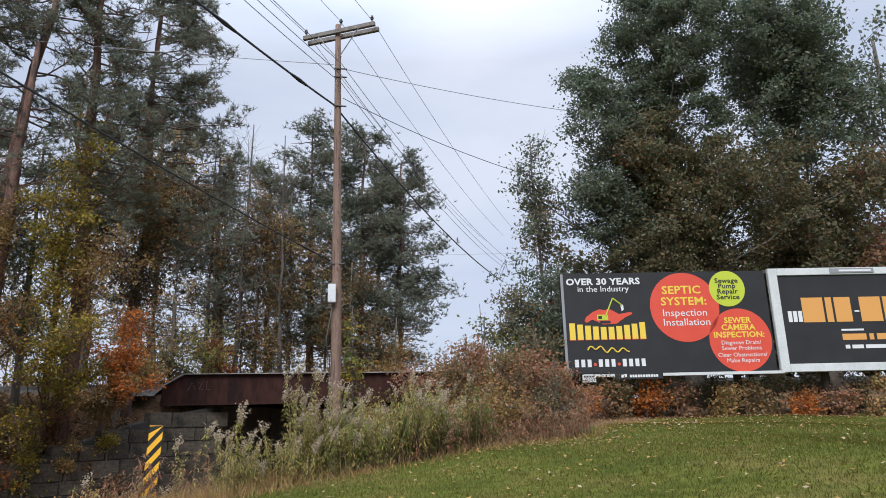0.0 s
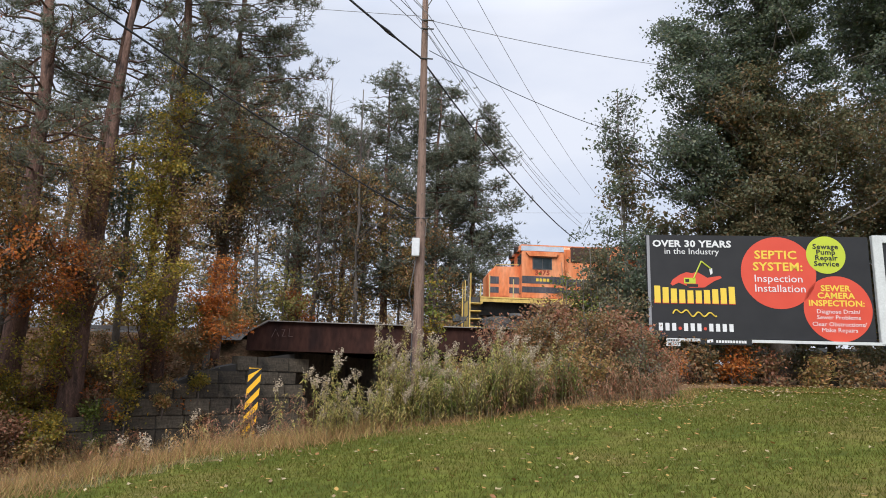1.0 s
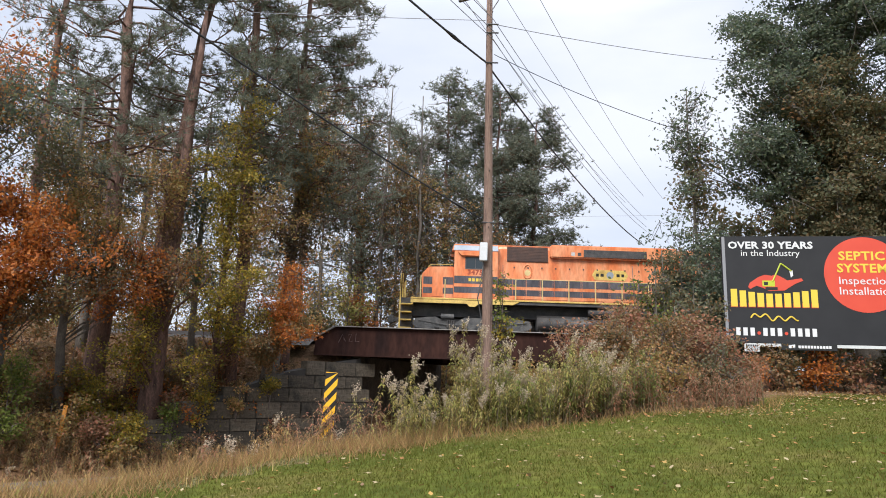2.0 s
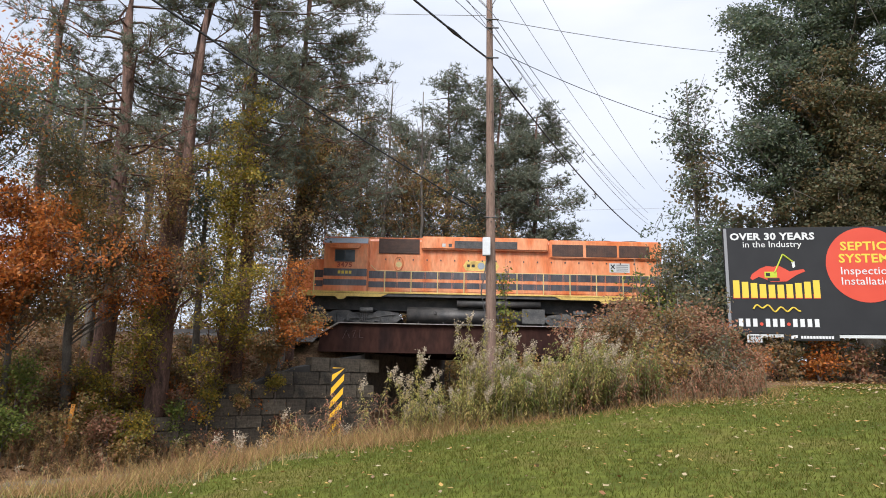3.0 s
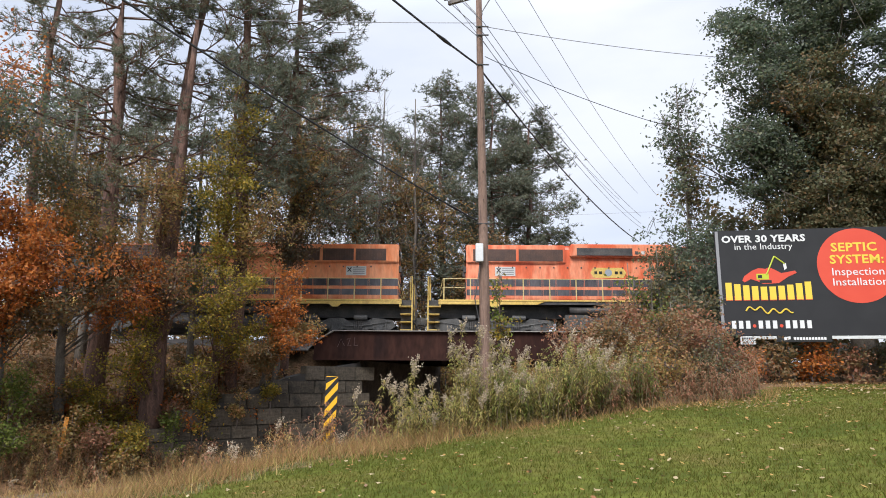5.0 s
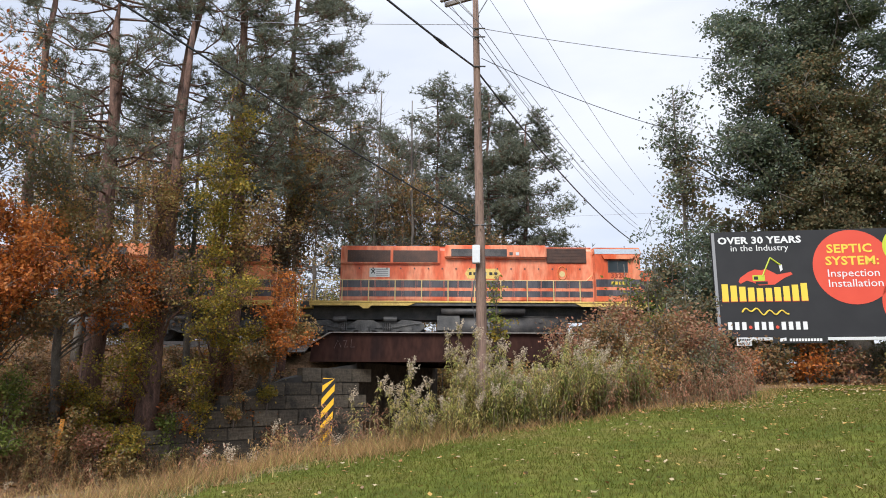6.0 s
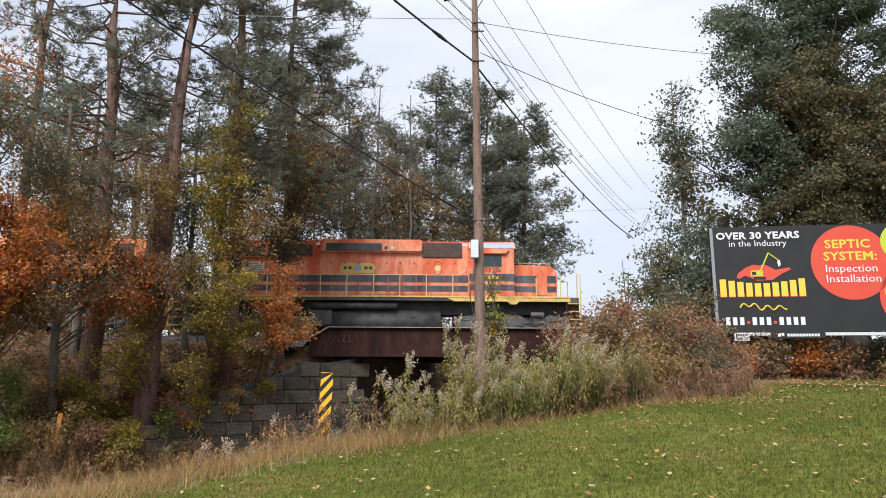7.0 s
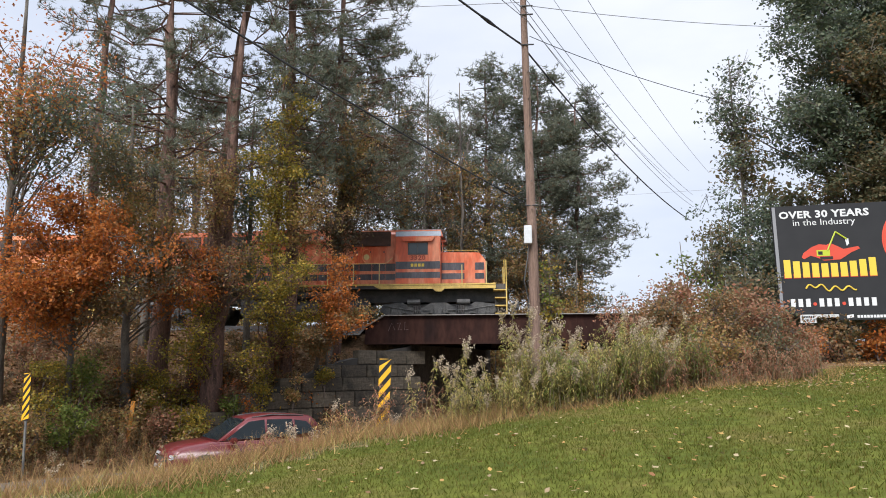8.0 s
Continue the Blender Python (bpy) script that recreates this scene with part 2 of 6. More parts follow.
def rod(bm, p0, p1, r0, r1=None, n=8, caps=True):
    p0, p1 = Vector(p0), Vector(p1)
    r1 = r0 if r1 is None else r1
    q = (p1 - p0).to_track_quat("Z", "Y")
    rings = [[bm.verts.new(p + q @ Vector((r * math.cos(2 * math.pi * i / n), r * math.sin(2 * math.pi * i / n), 0))) for i in range(n)] for p, r in ((p0, r0), (p1, r1))]
    for i in range(n):
        bm.faces.new((rings[0][i], rings[0][(i + 1) % n], rings[1][(i + 1) % n], rings[1][i]))
    if caps:
        bm.faces.new(rings[0][::-1]), bm.faces.new(rings[1])
    return bm


def tube(bm, pts, radii, n=7):
    """A tapered tube along points."""
    pts = [Vector(p) for p in pts]
    rings = []
    for i, p in enumerate(pts):
        d = (pts[min(i + 1, len(pts) - 1)] - pts[max(i - 1, 0)])
        q = d.to_track_quat("Z", "Y")
        r = radii[i] if hasattr(radii, "__len__") else radii
        rings.append([bm.verts.new(p + q @ Vector((r * math.cos(2 * math.pi * k / n), r * math.sin(2 * math.pi * k / n), 0))) for k in range(n)])
    for a, b in zip(rings, rings[1:]):
        for k in range(n):
            bm.faces.new((a[k], a[(k + 1) % n], b[(k + 1) % n], b[k]))
    bm.faces.new(rings[0][::-1]), bm.faces.new(rings[-1])
    return bm


def prism(bm, outline, y0, y1):
    """An outline in x, z pushed from y0 to y1."""
    a = [bm.verts.new((x, y0, z)) for x, z in outline]
    b = [bm.verts.new((x, y1, z)) for x, z in outline]
    n = len(a)
    bm.faces.new(a), bm.faces.new(b[::-1])
    for i in range(n):
        bm.faces.new((a[i], b[i], b[(i + 1) % n], a[(i + 1) % n]))
    bmesh.ops.recalc_face_normals(bm, faces=bm.faces)
    return bm


def letters(name, text, size, material, parent, m, spread=1.0, wide=1.0, bold=0.0, shear=0.0):
    """Lettering as a thin mesh in the plane x, z; m places its middle."""
    cu = bpy.data.curves.new(name, "FONT")
    cu.body, cu.size, cu.align_x, cu.align_y, cu.extrude, cu.offset, cu.space_character, cu.shear, cu.resolution_u = text, size, "CENTER", "CENTER", 0.002, bold, spread, shear, 2
    tmp = bpy.data.objects.new("tmp", cu)
    me = bpy.data.meshes.new_from_object(tmp)
    bpy.data.objects.remove(tmp)
    me.transform(Matrix.Diagonal((wide, 1, 1, 1)))
    me.transform(pose(0, 0, 0, 90))
    me.materials.clear()
    me.materials.append(M[material])
    ob = new(name, me)
    ob.parent = parent
    ob.matrix_basis = m
    return ob


def quick_mesh(name, verts, faces_n, material, parent=None):
    """A mesh of separate faces, faces_n corners each, from an array of corners."""
    verts = np.asarray(verts, np.float32).reshape(-1, 3)
    nv = len(verts)
    nf = nv // faces_n
    me = bpy.data.meshes.new(name)
    me.vertices.add(nv)
    me.vertices.foreach_set("co", verts.ravel())
    me.loops.add(nv)
    me.loops.foreach_set("vertex_index", np.arange(nv, dtype=np.int32))
    me.polygons.add(nf)
    me.polygons.foreach_set("loop_start", np.arange(0, nv, faces_n, dtype=np.int32))
    me.update(calc_edges=True)
    me.materials.append(M[material])
    ob = new(name, me)
    ob.parent = parent
    return ob


RNG = np.random.default_rng(7)


def unit(n):
    v = RNG.normal(size=(n, 3))
    return v / np.linalg.norm(v, axis=1, keepdims=True)


def leaf_quads(pts, size, aspect=0.55, up=0.8, var=0.35):
    """Pointed four-cornered leaves round the points, as corners; their faces tend upwards."""
    n = len(pts)
    nm = unit(n) + np.array([0, 0, up])
    nm /= np.linalg.norm(nm, axis=1, keepdims=True) + 1e-9
    d = np.cross(nm, unit(n))
    d /= np.linalg.norm(d, axis=1, keepdims=True) + 1e-9
    side = np.cross(nm, d)
    s = (size * (1 + var * RNG.uniform(-1, 1, n)))[:, None]
    fold = nm * s * 0.12
    return np.stack([pts - d * s * 0.5, pts + side * s * 0.5 * aspect + fold, pts + d * s * 0.5, pts - side * s * 0.5 * aspect + fold], 1)


# ---- the lie of the land ----
ROAD_P, ROAD_D = (-6.4, 19.4), (-0.76, -0.65)
ROAD_N = (-0.65, 0.76)
RAIL_Z, TRACK_Y = 4.94, 32.05
WALL_S, WALL_TOP = (-9.0, -5.5, -3.2, -1.2, 0.9), (4.0, 3.3, 2.5, 1.6, 0.75)


def perp(x, y):
    return (x - ROAD_P[0]) * ROAD_N[0] + (y - ROAD_P[1]) * ROAD_N[1]


def smooth(a, b, v):
    t = np.clip((v - a) / (b - a), 0, 1)
    return t * t * (3 - 2 * t)


def ground(x, y):
    x, y = np.asarray(x, float), np.asarray(y, float)
    p = perp(x, y)
    yy = np.clip(y, -25, 24)
    lawn = 1.85 + 0.09 * np.clip(x, -14, 8.5) + 0.035 * (yy - 8)
    near = lawn + (4.55 - lawn) * smooth(21.5, 29, y)
    near = near * (1 - smooth(-9.0, -4.0, p))
    s = (x - ROAD_P[0]) * ROAD_D[0] + (y - ROAD_P[1]) * ROAD_D[1]
    held = np.clip((p - 6.2) * 4, 0, np.interp(s, WALL_S, WALL_TOP) - 0.25) + np.clip((p - 6.6) * 0.7, 0, 9)
    open_bank = np.maximum(0, (p - 4.3) * 0.78)
    far = np.minimum(4.55, held + (open_bank - held) * smooth(0.4, 2.6, s))
    cut = np.clip((-3.2 + 0.3 * (y - 29.6) - x) * 4, 0, 4.55)
    far = np.where((y > 28.9) & (y < 52), np.minimum(far, np.maximum(cut, np.clip((y - 44) * 0.9, 0, 4.0))), far)
    z = np.where(p > 0, far, near)
    hump = 0.06 * np.sin(x * 0.9 + 1.3) * np.cos(y * 0.7) * np.clip(np.abs(p) - 5, 0, 1)
    dip = 0.17 * (1 - smooth(3.7, 4.7, np.abs(p)))
    return z - dip + hump * (np.hypot(x, y - 10) < 60)


def on_ground(x, y, dz=0.0):
    return Vector((x, y, float(ground(x, y)) + dz))


# ---- ground, road, track bed ----
def build_ground():
    fx = np.concatenate([[-1800, -700, -300, -140, -90, -65], np.arange(-50, 50.1, 0.6), [65, 90, 140, 300, 700, 1800]])
    fy = np.concatenate([[-1800, -600, -200, -80, -40], np.arange(-20, 64.1, 0.6), [80, 110, 160, 300, 700, 1800]])
    gx, gy = np.meshgrid(fx, fy)
    gz = ground(gx, gy)
    nx, ny = len(fx), len(fy)
    me = bpy.data.meshes.new("ground")
    idx = np.arange(nx * ny).reshape(ny, nx)
    quads = np.stack([idx[:-1, :-1], idx[:-1, 1:], idx[1:, 1:], idx[1:, :-1]], -1).reshape(-1, 4)
    me.from_pydata(np.stack([gx, gy, gz], -1).reshape(-1, 3).tolist(), [], quads.tolist())
    me.polygons.foreach_set("use_smooth", [True] * len(me.polygons))
    lawn = mat("mown lawn", [(0.066, 0.080, 0.012), (0.092, 0.100, 0.016), (0.123, 0.102, 0.027)], 0.95, scale=0.7, fine=0.3, bump=0.7, bump_scale=60, spec=0.1)
    floor = mat("leaf-strewn earth", [(0.12, 0.075, 0.042), (0.18, 0.105, 0.058), (0.085, 0.062, 0.034)], 0.95, scale=1.2, fine=0.45, bump=0.8, bump_scale=25, spec=0.1)
    bank = mat("dry grassy bank", [(0.17, 0.13, 0.06), (0.12, 0.11, 0.045), (0.22, 0.15, 0.075)], 0.95, scale=1.5, fine=0.4, bump=0.8, bump_scale=30, spec=0.1)
    for m in (lawn, floor, bank):
        me.materials.append(m)
    cx = (gx[:-1, :-1] + gx[1:, 1:]).ravel() / 2
    cy = (gy[:-1, :-1] + gy[1:, 1:]).ravel() / 2
    p = perp(cx, cy)
    edge = cy - (12.6 + 0.36 * np.clip(cx, -3.5, 7) + 1.0 * np.clip(cx - 7, 0, 4.5))
    kind = np.where((p > -3) | (edge > 0.6), 1, np.where(p > -9.3, 2, 0))
    me.polygons.foreach_set("material_index", kind.astype(np.int32))
    return tagged(new("ground", me), "mown green lawn rising to a leaf-strewn wooded bank", "ground", kind="structure")


build_ground()


def strip(name, half, z, material, s0, s1, offset=0.0, thick=0.06):
    """A slab along the road's line."""
    bm = bmesh.new()
    n = 40
    rows = []
    for i in range(n + 1):
        s = s0 + (s1 - s0) * i / n
        x, y = ROAD_P[0] + ROAD_D[0] * s, ROAD_P[1] + ROAD_D[1] * s
        rows.append([bm.verts.new((x + ROAD_N[0] * (offset + o), y + ROAD_N[1] * (offset + o), zz)) for o, zz in ((-half - 0.05, z - thick), (-half, z), (half, z), (half + 0.05, z - thick))])
    for a, b in zip(rows, rows[1:]):
        for k in range(3):
            bm.faces.new((a[k], b[k], b[k + 1], a[k + 1]))
    bmesh.ops.recalc_face_normals(bm, faces=bm.faces)
    return part(name, bm, material)


road = tagged(strip("road", 3.7, -0.12, "asphalt", -70, 60), "gray asphalt road dipping under the railway bridge", "road", kind="structure")


def build_track():
    bed = tagged(new("track_bed"), "gray stone ballast bed with dark ties and steel rails", "railway track", kind="structure")
    for x0, x1 in ((-90, -5.6), (14.2, 90)):
        bm = bmesh.new()
        for y, z in ((TRACK_Y - 3.2, 4.35), (TRACK_Y - 1.7, 4.72), (TRACK_Y + 1.7, 4.72), (TRACK_Y + 3.2, 4.35)):
            for x in (x0, x1):
                bm.verts.new((x, y, z))
        bm.verts.ensure_lookup_table()
        for k in range(3):
            bm.faces.new([bm.verts[i] for i in (2 * k, 2 * k + 1, 2 * k + 3, 2 * k + 2)])
        part("ballast", bm, "ballast", bed)
    tie = None
    for i in range(150):
        x = -42 + i * 0.56
        if tie is None:
            tie = part("tie", box(bmesh.new(), -0.11, 0.11, -1.3, 1.3, -0.17, 0.0, 0.01), "tie", bed)
            o = tie
        else:
            o = new("tie", tie.data)
            o.parent = bed
        o.location = (x, TRACK_Y, RAIL_Z - 0.18)
    for y in (-0.75, 0.75):
        bm = bmesh.new()
        box(bm, -90, 90, TRACK_Y + y - 0.035, TRACK_Y + y + 0.035, RAIL_Z - 0.04, RAIL_Z)
        box(bm, -90, 90, TRACK_Y + y - 0.01, TRACK_Y + y + 0.01, RAIL_Z - 0.16, RAIL_Z - 0.04)
        box(bm, -90, 90, TRACK_Y + y - 0.07, TRACK_Y + y + 0.07, RAIL_Z - 0.18, RAIL_Z - 0.155)
        part("rail", bm, "steel", bed)


build_track()


# ---- railway bridge ----
def build_bridge():
    br = empty("railway_bridge", "rust-brown steel plate girder railway bridge over the road", "bridge")
    br["kind"] = "structure"
    gx0, gx1 = -5.45, 13.6
    for y, sgn in ((29.62, 1), (40.2, -1)):
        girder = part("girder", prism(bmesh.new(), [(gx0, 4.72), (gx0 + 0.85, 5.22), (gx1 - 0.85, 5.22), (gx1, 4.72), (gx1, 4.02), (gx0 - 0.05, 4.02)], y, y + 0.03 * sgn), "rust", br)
        bm = bmesh.new()
        box(bm, gx0 + 0.8, gx1 - 0.8, y - 0.18, y + 0.18, 5.222, 5.262)
        part("top_flange", bm, "rust", girder)
        bm = bmesh.new()
        prism(bm, [(gx0, 4.722), (gx0 + 0.82, 5.222), (gx0 + 0.8, 5.262), (gx0 - 0.04, 4.76)], y - 0.18, y + 0.18)
        part("end_flange", bm, "pale_edge", girder)
        bm = bmesh.new()
        box(bm, gx0 + 0.8, gx1 - 0.8, y - 0.184, y - 0.181, 5.224, 5.26)
        part("flange_edge", bm, "pale_edge", girder, "pale worn flange edge")
        bm = bmesh.new()
        box(bm, gx0, gx1, y - 0.2, y + 0.2, 3.97, 4.02)
        part("bottom_flange", bm, "rust", girder)
        x = gx0 + 1.2
        while x < gx1 - 0.6:
            part("stiffener", box(bmesh.new(), x - 0.012, x + 0.012, y - 0.02 if sgn > 0 else y, y if sgn > 0 else y + 0.02, 4.022, 5.22), "rust", girder)
            x += 2.7
        for i in range(16):
            xx = gx0 + 1.0 + i * 1.1
            part("bolt_stub", rod(bmesh.new(), (xx, y + 0.05, 5.262), (xx, y + 0.05, 5.36), 0.025, n=6), "grime", girder)
        # faint painted scrawl on the web
        if sgn > 0:
            bm = bmesh.new()
            for pts in (((-4.45, 4.55), (-4.3, 4.9), (-4.15, 4.6)), ((-4.05, 4.88), (-3.9, 4.92), (-4.0, 4.6), (-3.85, 4.62)), ((-3.7, 4.95), (-3.72, 4.6), (-3.55, 4.62))):
                tube(bm, [(a, y - 0.006, b) for a, b in pts], 0.012, 4)
            part("scrawl", bm, "rust_pale", girder, "faint pale scrawl")
    # deck and far girder are set back to y 40 to darken the opening
    deck = bmesh.new()
    for i in range(33):
        x = gx0 + 0.4 + i * 0.56
        box(deck, x, x + 0.24, 29.7, 40.1, 4.62, 4.758)
    part("deck_ties", deck, "tie", br)
    # solid plate added under the ties to keep light out of the opening
    part("deck_shade_plate", box(bmesh.new(), gx0 + 0.1, gx1 - 0.1, 29.66, 40.16, 4.601, 4.618), "rust", br)
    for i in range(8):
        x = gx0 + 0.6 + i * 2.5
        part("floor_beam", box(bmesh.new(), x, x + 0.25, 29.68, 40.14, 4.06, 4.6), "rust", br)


M["rust_pale"] = mat("chalky scrawl", [(0.13, 0.085, 0.08)], 0.8)
build_bridge()


def wall_frame(s, p, z):
    return Vector((ROAD_P[0] + ROAD_D[0] * s + ROAD_N[0] * p, ROAD_P[1] + ROAD_D[1] * s + ROAD_N[1] * p, z))


def build_abutment(name, label, p_face, s0, s1, tops, seed):
    """A coursed stone wall along the road; tops gives its height by s."""
    rnd = random.Random(seed)
    root = tagged(new(name), label, "stone wall", kind="structure")
    sg = 1 if p_face > 0 else -1
    shapes = {}
    z, course, back = -0.2, 0, bmesh.new()
    while z < 4.3:
        h = (0.52, 0.6, 0.48, 0.62, 0.55)[course % 5]
        s = s0 - rnd.random() * 0.8
        while s < s1:
            w = rnd.choice((0.9, 1.2, 1.5, 1.05))
            top = np.interp(s + w / 2, *zip(*tops))
            if z + h * 0.6 < top:
                key = (w, course % 5)
                if key not in shapes:
                    bm = box(bmesh.new(), 0.012, w - 0.012, 0, 0.5, 0.012, h - 0.012, 0.02)
                    for v in bm.verts:
                        v.co += Vector(noise.noise_vector(v.co * 3.1 + Vector((w, course, 0)))) * 0.018
                    me = bpy.data.meshes.new("stone_block")
                    bm.to_mesh(me)
                    bm.free()
                    me.materials.append(M["stone"])
                    shapes[key] = me
                o = new("stone_block", shapes[key])
                o.parent = root
                q = wall_frame(s, p_face + sg * rnd.uniform(-0.03, 0.03), z)
                o.matrix_basis = Matrix.Translation(q) @ Matrix(((ROAD_D[0], ROAD_N[0] * sg, 0, 0), (ROAD_D[1], ROAD_N[1] * sg, 0, 0), (0, 0, 1, 0), (0, 0, 0, 1)))
            s += w
        z += h
        course += 1
    for (a, ta), (b, tb) in zip(tops, tops[1:]):
        pts = [wall_frame(a, p_face + sg * 0.06, -0.3), wall_frame(b, p_face + sg * 0.06, -0.3), wall_frame(b, p_face + sg * 0.06, tb - 0.1), wall_frame(a, p_face + sg * 0.06, ta - 0.1)]
        pts2 = [q + Vector((*ROAD_N, 0)) * sg * 0.7 for q in pts]
        va, vb = [back.verts.new(q) for q in pts], [back.verts.new(q) for q in pts2]
        back.faces.new(va), back.faces.new(vb[::-1])
        for i in range(4):
            back.faces.new((va[i], vb[i], vb[(i + 1) % 4], va[(i + 1) % 4]))
    bmesh.ops.recalc_face_normals(back, faces=back.faces)
    part("core", back, "mortar", root)
    return root


# ---- utility pole ----
def build_pole():
    up = empty("utility_pole", "weathered brown wooden utility pole with a gray crossarm", "utility pole", m=pose(1.35, 20.23, 0))
    base = float(ground(1.35, 20.23))
    bm = bmesh.new()
    zs = np.linspace(base - 0.5, 16.2, 12)
    tube(bm, [(0.09 * (8 - z) / 8 + 0.0, 0, z) for z in zs], [0.19 - 0.085 * (z - base) / 14 for z in zs], 16)
    part("shaft", bm, "pole", up, smooth=True)
    turn = pose(0, 0, 0, 0, 0, -28)
    arms = []
    for y in (-0.17, 0.17):
        bm = box(bmesh.new(), -1.32, 1.32, y - 0.055, y + 0.055, 15.8, 15.95, 0.008)
        bm.transform(turn)
        arms.append(part("crossarm", bm, "arm", up))
    bm = bmesh.new()
    for sgn in (-1, 1):
        rod(bm, turn @ Vector((0.75 * sgn, -0.2, 15.82)), turn @ Vector((0.1 * sgn, -0.2, 14.95)), 0.018, n=5)
    part("brace", bm, "post", up)
    for x, y, z in ((-1.22, -0.17, 15.95), (1.22, -0.17, 15.95), (-1.0, 0.17, 15.95), (0, 0, 16.2)):
        bm = bmesh.new()
        q = turn @ Vector((x, y, z))
        rod(bm, q, q + Vector((0, 0, 0.12)), 0.02, n=6)
        for k, r in enumerate((0.05, 0.065, 0.045)):
            rod(bm, q + Vector((0, 0, 0.1 + 0.05 * k)), q + Vector((0, 0, 0.14 + 0.05 * k)), r, r * 0.8, 8)
        part("insulator", bm, "grime", up)
    bm = box(bmesh.new(), -0.25, -0.02, -0.36, -0.16, 6.62, 7.18, 0.015)
    part("meter_box", bm, "gray_box", up, "pale gray equipment box")
    bm = bmesh.new()
    tube(bm, [(-0.1, -0.2, 6.75), (-0.16, -0.2, 6.2), (-0.28, -0.22, 5.5), (-0.16, -0.22, 4.9), (-0.14, -0.2, base)], 0.02, 6)
    part("conduit", bm, "grime", up)
    for z in (13.15, 14.2, 14.5, 7.85):
        part("bracket", rod(bmesh.new(), (-0.2, -0.12, z), (0.22, -0.12, z), 0.025, n=6), "grime", up)
    for k in range(9):
        part("lag_step", rod(bmesh.new(), (0.0, -0.1, 7.7 + 0.9 * k), (0.02, -0.24, 7.7 + 0.9 * k), 0.012, n=5), "grime", up)
    return up


build_pole()


def cable(name, label, p, q, sag, r, material="wire", extra=()):
    p, q = Vector(p), Vector(q)
    bm = bmesh.new()
    n = 28
    pts = [p.lerp(q, i / n) - Vector((0, 0, sag * 4 * (i / n) * (1 - i / n))) for i in range(n + 1)]
    tube(bm, pts, r, 5)
    ob = part(name, bm, material)
    tagged(ob, label, "cable")
    for f, dx in extra:
        i = int(f * n)
        part("splice", tube(bmesh.new(), [pts[i], pts[i].lerp(pts[i + 1], 0.5), pts[i + 1]], [r * 1.2, r * 1.9, r * 1.2], 6), "wire", ob)
    return ob


# ---- billboards ----
def plate(name, outline, y, material, parent, label="", thick=0.003):
    return part(name, prism(bmesh.new(), outline, y - thick, y), material, parent, label)


def disc(cx, cz, r, n=48):
    return [(cx + r * math.cos(2 * math.pi * i / n), cz + r * math.sin(2 * math.pi * i / n)) for i in range(n)]


def rect(x0, x1, z0, z1):
    return [(x0, z0), (x1, z0), (x1, z1), (x0, z1)]


BW, BH = 6.88, 3.29
BOARD = pose(8.675, 20.563, 4.468, 0, 0, -8.8)


def wood_posts(root, xs, depth, z_top):
    for x in xs:
        w = root.matrix_basis @ Vector((x, depth, 0))
        g = float(ground(w.x, w.y)) - root.matrix_basis.translation.z - 0.3
        bm = bmesh.new()
        tube(bm, [(x, depth, g), (x + 0.01, depth, (g + z_top) / 2), (x, depth, z_top)], [0.15, 0.14, 0.125], 12)
        part("post", bm, "tar_wood", root, smooth=True)


